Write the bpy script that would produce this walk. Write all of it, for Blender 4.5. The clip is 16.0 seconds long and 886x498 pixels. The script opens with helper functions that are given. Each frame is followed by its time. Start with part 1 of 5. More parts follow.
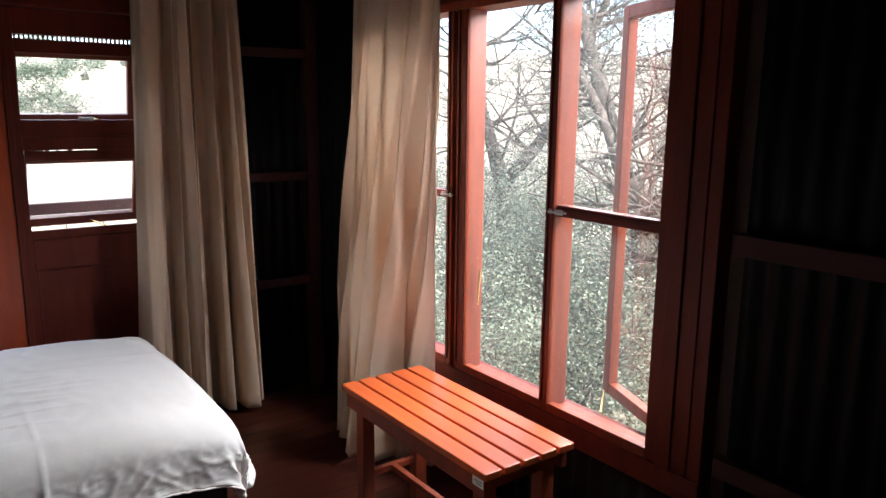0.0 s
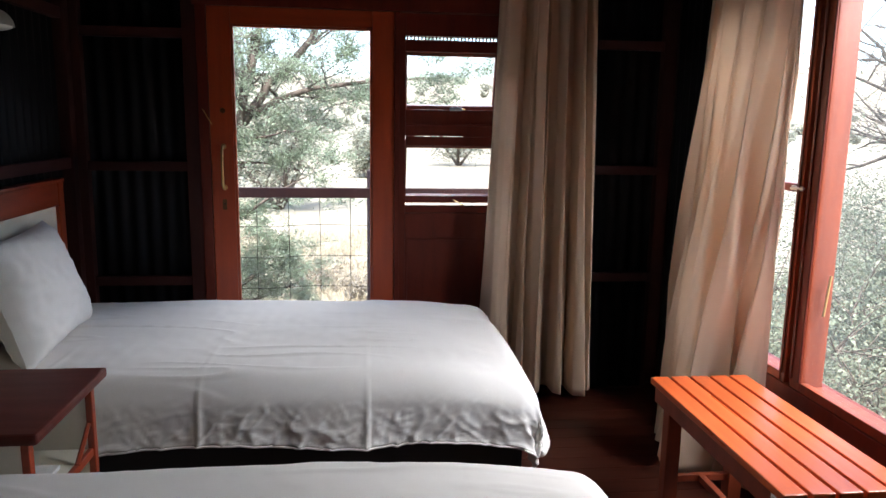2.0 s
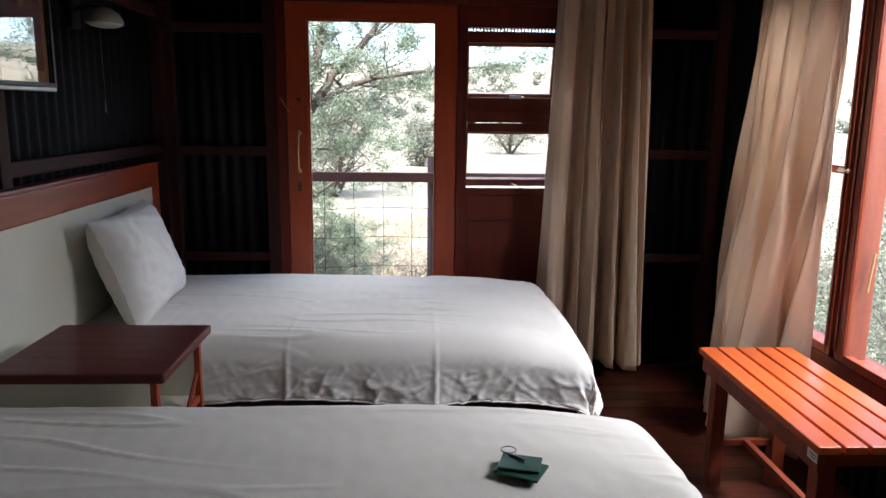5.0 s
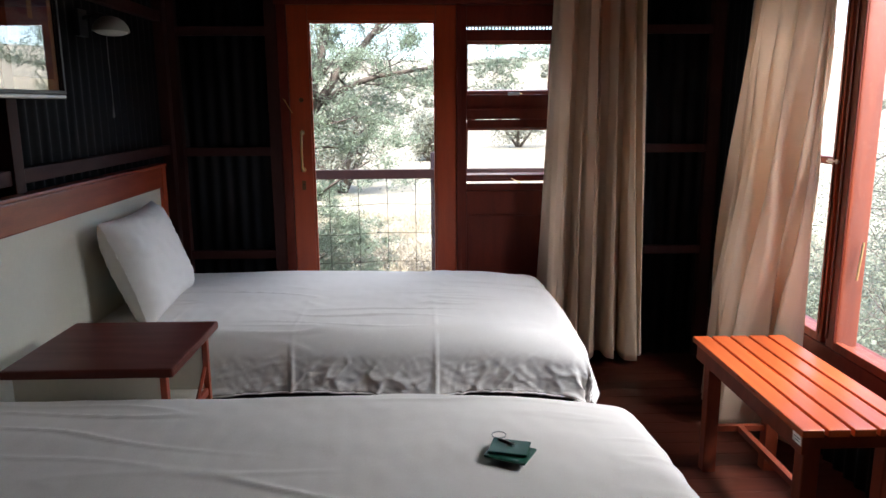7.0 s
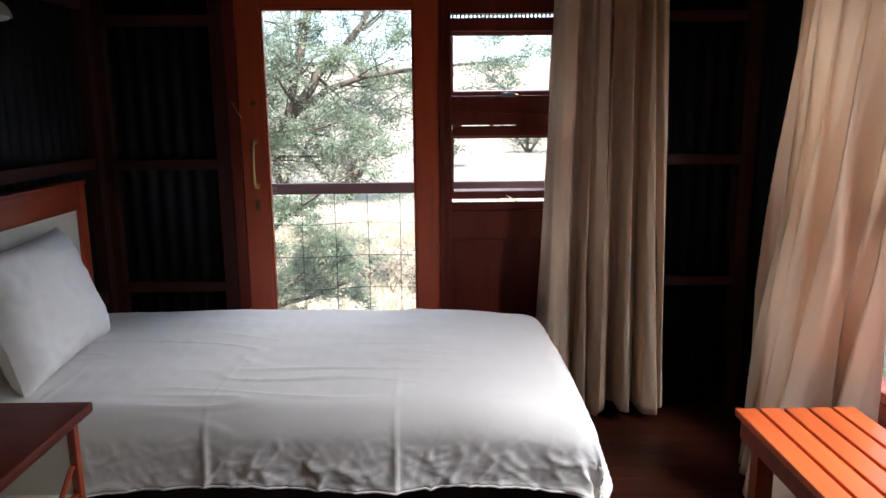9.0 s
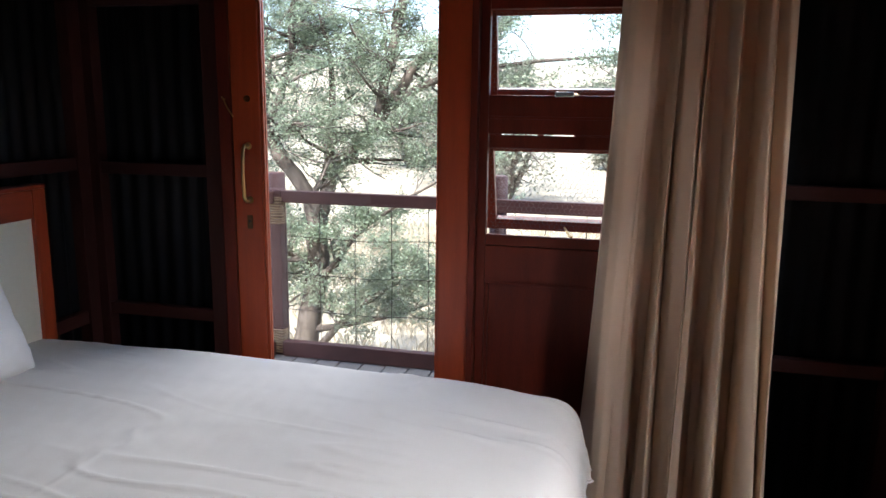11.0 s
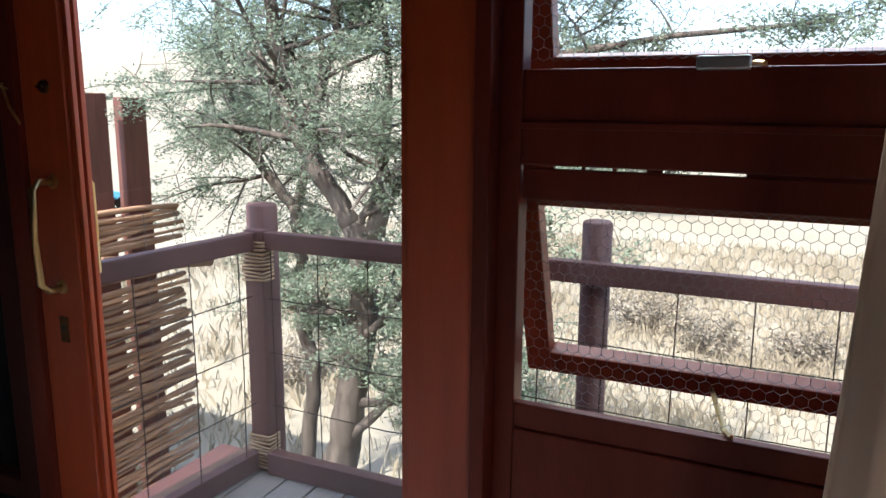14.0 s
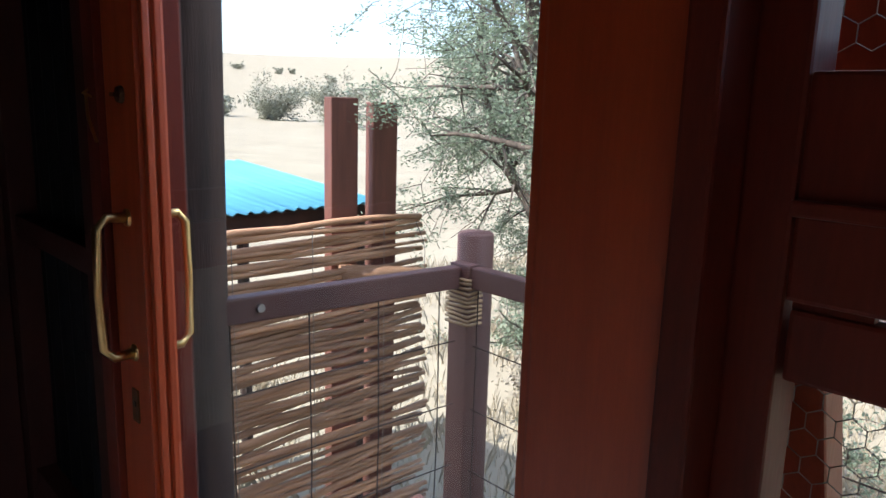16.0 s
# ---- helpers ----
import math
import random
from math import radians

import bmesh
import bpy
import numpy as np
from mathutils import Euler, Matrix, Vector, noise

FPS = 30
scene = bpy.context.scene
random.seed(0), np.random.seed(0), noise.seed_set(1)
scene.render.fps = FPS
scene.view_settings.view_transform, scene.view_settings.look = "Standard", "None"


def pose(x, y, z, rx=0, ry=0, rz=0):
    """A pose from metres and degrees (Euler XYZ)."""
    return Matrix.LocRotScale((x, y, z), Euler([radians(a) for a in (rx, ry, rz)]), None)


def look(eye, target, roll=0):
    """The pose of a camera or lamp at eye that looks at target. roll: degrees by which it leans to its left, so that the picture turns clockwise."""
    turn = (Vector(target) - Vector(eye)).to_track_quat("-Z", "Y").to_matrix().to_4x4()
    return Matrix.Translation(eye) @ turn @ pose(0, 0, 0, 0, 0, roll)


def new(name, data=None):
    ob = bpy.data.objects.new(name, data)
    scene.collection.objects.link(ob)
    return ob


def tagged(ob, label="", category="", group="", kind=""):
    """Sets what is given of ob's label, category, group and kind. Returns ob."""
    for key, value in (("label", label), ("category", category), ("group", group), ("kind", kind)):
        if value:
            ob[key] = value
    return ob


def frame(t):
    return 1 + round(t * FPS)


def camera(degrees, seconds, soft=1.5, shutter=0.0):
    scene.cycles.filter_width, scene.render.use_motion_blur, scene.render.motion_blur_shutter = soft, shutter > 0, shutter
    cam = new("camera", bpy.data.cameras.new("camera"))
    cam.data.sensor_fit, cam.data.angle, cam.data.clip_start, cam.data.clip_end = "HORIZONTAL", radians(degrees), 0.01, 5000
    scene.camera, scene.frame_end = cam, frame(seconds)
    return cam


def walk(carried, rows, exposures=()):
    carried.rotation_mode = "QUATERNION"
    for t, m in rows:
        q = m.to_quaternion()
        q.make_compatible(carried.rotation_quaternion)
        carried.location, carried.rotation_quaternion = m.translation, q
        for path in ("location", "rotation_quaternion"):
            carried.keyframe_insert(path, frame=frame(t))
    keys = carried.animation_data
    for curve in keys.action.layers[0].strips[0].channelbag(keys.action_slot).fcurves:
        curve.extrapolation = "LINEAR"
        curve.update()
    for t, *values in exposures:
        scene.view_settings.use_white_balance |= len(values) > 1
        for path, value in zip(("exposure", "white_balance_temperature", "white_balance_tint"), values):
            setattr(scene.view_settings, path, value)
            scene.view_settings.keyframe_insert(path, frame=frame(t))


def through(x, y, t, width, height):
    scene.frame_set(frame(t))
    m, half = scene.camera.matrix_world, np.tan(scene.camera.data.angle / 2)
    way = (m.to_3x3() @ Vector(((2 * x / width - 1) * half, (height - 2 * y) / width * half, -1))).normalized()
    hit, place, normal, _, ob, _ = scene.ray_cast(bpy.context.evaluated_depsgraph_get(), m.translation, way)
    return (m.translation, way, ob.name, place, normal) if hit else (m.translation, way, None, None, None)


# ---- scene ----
cam = camera(62.7, 16.0)
PATH = [
    (0, (0.537, -3.68, 1.61), (1.703, -2.101, 1.227), 0.6),
    (0.5, (0.665, -3.664, 1.546), (1.526, -1.896, 1.18), 0.6),
    (1, (0.73, -3.657, 1.491), (1.288, -1.768, 1.143), 0.2),
    (1.5, (0.74, -3.733, 1.478), (1.097, -1.796, 1.131), 1.3),
    (2, (0.751, -3.786, 1.473), (0.967, -1.828, 1.129), 0.9),
    (2.5, (0.721, -3.828, 1.457), (0.883, -1.863, 1.122), 1.8),
    (3, (0.7, -3.863, 1.453), (0.828, -1.894, 1.123), 1.9),
    (3.5, (0.685, -3.898, 1.46), (0.785, -1.928, 1.129), 1.3),
    (4, (0.685, -3.934, 1.463), (0.763, -1.964, 1.128), 1.0),
    (4.5, (0.679, -3.981, 1.463), (0.759, -2.016, 1.101), 0.9),
    (7, (0.723, -4.109, 1.485), (0.773, -2.148, 1.094), -0.4),
    (7.5, (0.772, -3.951, 1.479), (0.816, -1.99, 1.089), -0.2),
    (8, (0.768, -3.777, 1.45), (0.824, -1.811, 1.084), -0.6),
    (8.5, (0.819, -3.6, 1.46), (0.872, -1.636, 1.086), -0.4),
    (9, (0.883, -3.42, 1.476), (0.904, -1.456, 1.098), -0.6),
    (10.2, (1.36, -2.93, 1.483), (1.05, -0.985, 1.105), 0.2),
    (11.5, (1.429, -2.299, 1.491), (0.917, -0.403, 1.111), 1.1),
    (12, (1.44, -2.024, 1.478), (0.868, -0.144, 1.105), 0.9),
    (12.5, (1.363, -1.682, 1.49), (0.766, 0.187, 1.102), -0.8),
    (13, (1.33, -1.44, 1.47), (0.705, 0.418, 1.073), -0.7),
    (13.5, (1.336, -1.208, 1.492), (0.648, 0.625, 1.087), 1.1),
    (14, (1.3, -0.955, 1.481), (0.493, 0.835, 1.098), 0.5),
    (14.5, (1.217, -0.741, 1.501), (0.261, 0.974, 1.119), -0.7),
    (15, (1.167, -0.585, 1.485), (0.044, 1.025, 1.102), -0.3),
    (15.5, (1.195, -0.446, 1.505), (-0.119, 1.01, 1.113), 1.0),
    (16, (1.133, -0.388, 1.509), (-0.289, 0.964, 1.124), 1.7),
]
EXPOSURES = [(0, 2.3, 5900, 10), (11.5, 2.3, 5900, 10), (12.3, 2.22, 5900, 10), (13.2, 1.98, 5900, 10), (14.5, 1.7, 5900, 10), (16, 1.6, 5900, 10)]
walk(cam, [(t, look(eye, target, roll)) for t, eye, target, roll in PATH], EXPOSURES)

# ---- world and sun ----
world = bpy.data.worlds.new("sky_world")
scene.world = world
world.use_nodes = True
wn = world.node_tree.nodes
sky = wn.new("ShaderNodeTexSky")
sky.sky_type, sky.sun_disc = "NISHITA", False
sky.sun_elevation, sky.sun_rotation = radians(53), radians(194)
sky.air_density, sky.dust_density = 1.0, 2.0
world.node_tree.links.new(sky.outputs[0], wn["Background"].inputs[0])
wn["Background"].inputs[1].default_value = 0.15

sun = new("sun", bpy.data.lights.new("sun", "SUN"))
sun.data.energy, sun.data.angle, sun.data.color = 3.1, radians(0.5), (1.0, 0.95, 0.87)
sun.matrix_world = look((-8, -32, 44), (0, 0, 0))


def sky_lamp(name, eye, target, width, height, watts):
    """Sky light that falls in through an opening."""
    la = new(name, bpy.data.lights.new(name, "AREA"))
    la.data.shape, la.data.size, la.data.size_y = "RECTANGLE", width, height
    la.data.energy, la.data.color = watts, (1.0, 0.95, 0.88)
    la.matrix_world = look(eye, target)
    return la


sky_lamp("window_sky_light", (3.9, -1.9, 2.95), (0.5, -1.25, 0.85), 3.6, 1.3, 140)
sky_lamp("door_sky_light", (0.7, 1.9, 3.0), (0.7, -0.8, 1.0), 2.0, 1.2, 19)

# ---- materials ----
def mat(name, a, b=None, rough=0.6, metal=0.0, scale=6.0, fine=60.0, bump=0.1, stretch=(1, 1, 1), rand=0.0, spec=0.5, mid=0.5, bumpscale=None):
    """A two-scale mottled material: colours a and b, fine grain, relief."""
    m = bpy.data.materials.new(name)
    m.use_nodes = True
    nt = m.node_tree
    n, l = nt.nodes, nt.links
    bs = n["Principled BSDF"]
    b = b or tuple(c * 0.8 for c in a)
    tc = n.new("ShaderNodeTexCoord")
    mp = n.new("ShaderNodeMapping")
    mp.inputs["Scale"].default_value = stretch
    l.new(tc.outputs["Object"], mp.inputs[0])
    n1 = n.new("ShaderNodeTexNoise")
    n1.inputs["Scale"].default_value, n1.inputs["Detail"].default_value = scale, 5
    n2 = n.new("ShaderNodeTexNoise")
    n2.inputs["Scale"].default_value, n2.inputs["Detail"].default_value = fine, 3
    l.new(mp.outputs[0], n1.inputs[0])
    l.new(mp.outputs[0], n2.inputs[0])
    mixf = n.new("ShaderNodeMath")
    mixf.operation = "MULTIPLY_ADD"
    l.new(n2.outputs[0], mixf.inputs[0])
    mixf.inputs[1].default_value = 0.4
    l.new(n1.outputs[0], mixf.inputs[2])
    rng = n.new("ShaderNodeMapRange")
    rng.inputs[1].default_value, rng.inputs[2].default_value = mid - 0.05, mid + 0.45
    l.new(mixf.outputs[0], rng.inputs[0])
    mx = n.new("ShaderNodeMix")
    mx.data_type = "RGBA"
    mx.inputs[6].default_value, mx.inputs[7].default_value = (*a, 1), (*b, 1)
    l.new(rng.outputs[0], mx.inputs[0])
    last = mx.outputs[2]
    if rand:
        oi = n.new("ShaderNodeObjectInfo")
        geo = n.new("ShaderNodeNewGeometry")
        add = n.new("ShaderNodeMath")
        l.new(oi.outputs["Random"], add.inputs[0])
        l.new(geo.outputs["Random Per Island"], add.inputs[1])
        fr = n.new("ShaderNodeMath")
        fr.operation = "FRACT"
        l.new(add.outputs[0], fr.inputs[0])
        r2 = n.new("ShaderNodeMapRange")
        r2.inputs[3].default_value, r2.inputs[4].default_value = 1 - rand, 1 + rand
        l.new(fr.outputs[0], r2.inputs[0])
        hs = n.new("ShaderNodeHueSaturation")
        l.new(last, hs.inputs["Color"])
        l.new(r2.outputs[0], hs.inputs["Value"])
        last = hs.outputs[0]
    l.new(last, bs.inputs["Base Color"])
    rr = n.new("ShaderNodeMapRange")
    rr.inputs[3].default_value, rr.inputs[4].default_value = max(rough - 0.08, 0.02), min(rough + 0.1, 1)
    l.new(n1.outputs[0], rr.inputs[0])
    l.new(rr.outputs[0], bs.inputs["Roughness"])
    bs.inputs["Metallic"].default_value = metal
    bs.inputs["Specular IOR Level"].default_value = spec
    if bump:
        bp = n.new("ShaderNodeBump")
        bp.inputs["Strength"].default_value, bp.inputs["Distance"].default_value = bump, 0.004
        l.new(mixf.outputs[0], bp.inputs["Height"])
        l.new(bp.outputs[0], bs.inputs["Normal"])
    return m


def glass_mat(name, rough=0.0, tint=(1, 1, 1), gloss=0.9, least=0.03):
    m = bpy.data.materials.new(name)
    m.use_nodes = True
    n, l = m.node_tree.nodes, m.node_tree.links
    n.remove(n["Principled BSDF"])
    tr, gl, mx = n.new("ShaderNodeBsdfTransparent"), n.new("ShaderNodeBsdfGlossy"), n.new("ShaderNodeMixShader")
    lw, pw, fr = n.new("ShaderNodeLayerWeight"), n.new("ShaderNodeMath"), n.new("ShaderNodeMath")
    pw.operation, fr.operation = "POWER", "MULTIPLY_ADD"
    lw.inputs[0].default_value, pw.inputs[1].default_value = 0.5, 5.0
    fr.inputs[1].default_value, fr.inputs[2].default_value = gloss, least
    l.new(lw.outputs["Facing"], pw.inputs[0])
    l.new(pw.outputs[0], fr.inputs[0])
    tr.inputs[0].default_value = (*tint, 1)
    gl.inputs["Roughness"].default_value = rough
    l.new(fr.outputs[0], mx.inputs[0])
    l.new(tr.outputs[0], mx.inputs[1])
    l.new(gl.outputs[0], mx.inputs[2])
    l.new(mx.outputs[0], n["Material Output"].inputs[0])
    return m


def netting_mat(name, colour, cover):
    """Netting too fine to tell its threads apart: part open, part pale thread."""
    m = bpy.data.materials.new(name)
    m.use_nodes = True
    n, l = m.node_tree.nodes, m.node_tree.links
    n.remove(n["Principled BSDF"])
    tr, df, tl = n.new("ShaderNodeBsdfTransparent"), n.new("ShaderNodeBsdfDiffuse"), n.new("ShaderNodeBsdfTranslucent")
    m1, m2, ns = n.new("ShaderNodeMixShader"), n.new("ShaderNodeMixShader"), n.new("ShaderNodeTexNoise")
    rg, tc = n.new("ShaderNodeMapRange"), n.new("ShaderNodeTexCoord")
    df.inputs[0].default_value = tl.inputs[0].default_value = (*colour, 1)
    ns.inputs["Scale"].default_value = 5.0
    rg.inputs[3].default_value, rg.inputs[4].default_value = cover * 0.7, cover * 1.3
    l.new(tc.outputs["Object"], ns.inputs[0])
    l.new(ns.outputs[0], rg.inputs[0])
    m1.inputs[0].default_value = 0.6
    l.new(df.outputs[0], m1.inputs[1])
    l.new(tl.outputs[0], m1.inputs[2])
    l.new(rg.outputs[0], m2.inputs[0])
    l.new(tr.outputs[0], m2.inputs[1])
    l.new(m1.outputs[0], m2.inputs[2])
    l.new(m2.outputs[0], n["Material Output"].inputs[0])
    return m


def leaf_mat(name, a, b, through=0.35):
    m = mat(name, a, b, rough=0.6, scale=2.0, fine=9.0, bump=0, rand=0.3)
    n, l = m.node_tree.nodes, m.node_tree.links
    bs = n["Principled BSDF"]
    tl, mx = n.new("ShaderNodeBsdfTranslucent"), n.new("ShaderNodeMixShader")
    l.new(bs.inputs["Base Color"].links[0].from_socket, tl.inputs[0])
    mx.inputs[0].default_value = through
    l.new(bs.outputs[0], mx.inputs[1])
    l.new(tl.outputs[0], mx.inputs[2])
    l.new(mx.outputs[0], n["Material Output"].inputs[0])
    return m


M_MEDIUM = mat("stained_meranti", (0.42, 0.066, 0.017), (0.29, 0.042, 0.012), rough=0.34, scale=3, fine=40, stretch=(9, 9, 0.7), bump=0.06)
M_MEDIUM_H = mat("stained_meranti_flat", (0.42, 0.066, 0.017), (0.29, 0.042, 0.012), rough=0.34, scale=3, fine=40, stretch=(0.7, 9, 9), bump=0.06)
M_WINWOOD = mat("red_brown_window_wood", (0.27, 0.052, 0.017), (0.165, 0.03, 0.011), rough=0.4, scale=3, fine=40, stretch=(9, 9, 0.7), bump=0.1, spec=0.35)
M_DARKWOOD = mat("dark_stained_frame", (0.16, 0.026, 0.013), (0.09, 0.015, 0.009), rough=0.42, scale=3, fine=40, stretch=(6, 6, 1), bump=0.08, spec=0.22)
M_STUD = mat("dark_stained_stud", (0.055, 0.016, 0.012), (0.03, 0.009, 0.008), rough=0.6, scale=3, fine=40, stretch=(6, 6, 1), bump=0.12, spec=0.2)
M_BATTEN = mat("dark_stained_batten", (0.06, 0.018, 0.015), (0.035, 0.011, 0.009), rough=0.6, scale=3, fine=40, stretch=(1, 1, 6), bump=0.12, spec=0.2)
M_IRON = mat("black_painted_iron", (0.008, 0.008, 0.010), (0.005, 0.005, 0.006), rough=0.6, scale=5, fine=70, bump=0.05, spec=0.15)
M_FLOOR = mat("red_brown_floorboard", (0.085, 0.02, 0.011), (0.042, 0.01, 0.006), rough=0.33, scale=3, fine=50, stretch=(0.8, 8, 8), bump=0.12, rand=0.25)
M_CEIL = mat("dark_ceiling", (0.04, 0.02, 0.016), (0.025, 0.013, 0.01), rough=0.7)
M_LINEN = mat("white_cotton", (0.75, 0.71, 0.67), (0.695, 0.655, 0.615), rough=0.85, scale=4, fine=400, bump=0.12, spec=0.15)
M_BASE = mat("black_bed_base_cloth", (0.012, 0.012, 0.014), (0.008, 0.008, 0.009), rough=0.8, fine=200)
M_CREAM = mat("cream_laminate", (0.72, 0.68, 0.56), (0.66, 0.62, 0.51), rough=0.5, scale=2, fine=60, bump=0.03)
M_MAHOG = mat("mahogany_veneer", (0.115, 0.02, 0.012), (0.07, 0.012, 0.008), rough=0.34, spec=0.22, scale=3, fine=40, stretch=(1, 8, 8), bump=0.04)
M_REDTRIM = mat("red_wood_trim", (0.33, 0.05, 0.015), (0.2, 0.03, 0.011), rough=0.35, scale=3, fine=40, stretch=(8, 1, 8), bump=0.05)
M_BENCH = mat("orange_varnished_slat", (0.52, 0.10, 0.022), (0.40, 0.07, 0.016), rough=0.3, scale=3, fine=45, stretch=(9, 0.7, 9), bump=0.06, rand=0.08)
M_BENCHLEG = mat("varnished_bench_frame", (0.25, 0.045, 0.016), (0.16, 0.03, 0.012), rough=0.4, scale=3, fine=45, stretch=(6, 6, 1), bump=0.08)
M_BRASS = mat("worn_brass", (0.75, 0.52, 0.22), (0.55, 0.36, 0.14), rough=0.32, metal=1.0, bump=0.05)
M_BRONZE = mat("dark_bronze", (0.16, 0.085, 0.04), (0.09, 0.05, 0.028), rough=0.45, metal=0.8, bump=0.05)
M_STEEL = mat("grey_steel", (0.5, 0.5, 0.5), (0.35, 0.35, 0.35), rough=0.4, metal=1.0)
M_WIRE = mat("galvanised_wire", (0.24, 0.22, 0.20), (0.16, 0.145, 0.13), rough=0.6, metal=0.3)
M_PAPER = mat("white_paper", (0.8, 0.78, 0.75), rough=0.8, bump=0)
M_GREEN = mat("dark_green_plastic", (0.012, 0.085, 0.05), (0.008, 0.05, 0.03), rough=0.4)
M_DECK = mat("weathered_deck_board", (0.20, 0.185, 0.165), (0.145, 0.132, 0.117), rough=0.75, scale=5, fine=60, stretch=(8, 0.8, 8), bump=0.3, rand=0.12)
M_RAIL = mat("weathered_maroon_timber", (0.10, 0.042, 0.035), (0.06, 0.026, 0.022), rough=0.6, scale=4, fine=40, stretch=(1, 1, 1), bump=0.25)
M_POLE = mat("old_gum_pole", (0.05, 0.026, 0.018), (0.016, 0.010, 0.008), rough=0.8, scale=4, fine=40, stretch=(7, 7, 0.8), bump=0.8)
M_REEDPOST = mat("red_brown_post", (0.17, 0.06, 0.038), (0.10, 0.037, 0.025), rough=0.65, scale=3, fine=40, stretch=(7, 7, 0.8), bump=0.3)
M_RUST = mat("rusty_wire", (0.06, 0.045, 0.038), (0.035, 0.027, 0.023), rough=0.8, spec=0.2)
M_ROPE = mat("natural_rope", (0.36, 0.26, 0.15), (0.22, 0.155, 0.09), rough=0.85, fine=150, bump=0.4)
M_STICK = mat("dry_stick", (0.44, 0.255, 0.145), (0.22, 0.115, 0.062), rough=0.8, scale=6, fine=60, stretch=(6, 0.8, 6), bump=0.5, rand=0.35)
M_BLUE = mat("blue_painted_roof_sheet", (0.12, 0.37, 0.50), (0.10, 0.31, 0.44), rough=0.4, scale=3, bump=0.03)
M_BARK = mat("grey_brown_bark", (0.165, 0.134, 0.108), (0.045, 0.037, 0.031), rough=0.95, scale=9, fine=45, stretch=(2.2, 2.2, 0.45), bump=1.0, spec=0.15)
M_TWIG = mat("dark_twig", (0.14, 0.12, 0.10), (0.09, 0.075, 0.063), rough=0.9, bump=0.2)
M_LEAF = leaf_mat("acacia_leaf", (0.19, 0.24, 0.155), (0.26, 0.31, 0.215), 0.45)
M_LEAF2 = leaf_mat("shrub_leaf", (0.17, 0.195, 0.13), (0.235, 0.25, 0.175), 0.5)
# far foliage is paled: distance haze put into the leaf colour
M_BUSH = leaf_mat("far_hazed_bush_leaf", (0.19, 0.2, 0.145), (0.27, 0.27, 0.2))
M_GROUND = mat("dry_grassland", (0.32, 0.272, 0.185), (0.235, 0.197, 0.13), rough=0.95, scale=0.35, fine=5, bump=0.6)
M_GRASS = mat("dry_grass", (0.345, 0.29, 0.195), (0.255, 0.21, 0.14), rough=0.9, scale=0.8, fine=6, bump=0, rand=0.16)
M_CLAD = mat("outer_wall_board", (0.10, 0.05, 0.035), (0.07, 0.035, 0.025), rough=0.7)
M_GLASS = glass_mat("window_glass")
M_PICGLASS = glass_mat("picture_glass", gloss=0.7, least=0.3)
M_SCREEN = netting_mat("insect_netting", (0.6, 0.6, 0.58), 0.022)
M_CORD = mat("grey_cord", (0.30, 0.285, 0.26), rough=0.8, bump=0)
M_LAMP = mat("grey_enamel_shade", (0.28, 0.29, 0.265), (0.23, 0.24, 0.22), rough=0.45, bump=0.02)
M_BLACK = mat("black_frame_lacquer", (0.012, 0.012, 0.013), rough=0.35, bump=0)
M_MAT = mat("tan_picture_mount", (0.60, 0.45, 0.28), (0.53, 0.40, 0.25), rough=0.7, bump=0.02)


def cloth_mat(name, a, b, through):
    m = mat(name, a, b, rough=0.9, scale=3, fine=350, bump=0.15, spec=0.1)
    n, l = m.node_tree.nodes, m.node_tree.links
    bs = n["Principled BSDF"]
    tl, mx = n.new("ShaderNodeBsdfTranslucent"), n.new("ShaderNodeMixShader")
    tl.inputs[0].default_value = (0.80, 0.73, 0.64, 1)
    mx.inputs[0].default_value = through
    l.new(bs.outputs[0], mx.inputs[1])
    l.new(tl.outputs[0], mx.inputs[2])
    l.new(mx.outputs[0], n["Material Output"].inputs[0])
    return m


M_CURTAIN = cloth_mat("cream_curtain_cloth", (0.85, 0.655, 0.49), (0.79, 0.595, 0.435), 0.32)


# ---- mesh helpers ----
def add_box(bm, lo, hi, bevel=0.0, m=None):
    r = bmesh.ops.create_cube(bm, size=1.0)
    vs = r["verts"]
    c = [(a + b) / 2 for a, b in zip(lo, hi)]
    d = [abs(b - a) for a, b in zip(lo, hi)]
    bmesh.ops.transform(bm, matrix=Matrix.Translation(c) @ Matrix.Diagonal((*d, 1)), verts=vs)
    if bevel:
        es = list({e for v in vs for e in v.link_edges})
        r = bmesh.ops.bevel(bm, geom=es, offset=bevel, segments=2, affect="EDGES", profile=0.6)
        vs = list({v for f in r["faces"] for v in f.verts} | {v for v in vs if v.is_valid})
    if m is not None:
        bmesh.ops.transform(bm, matrix=m, verts=[v for v in vs if v.is_valid])
    return bm


def box(lo, hi, bevel=0.003, m=None):
    return add_box(bmesh.new(), lo, hi, bevel, m)


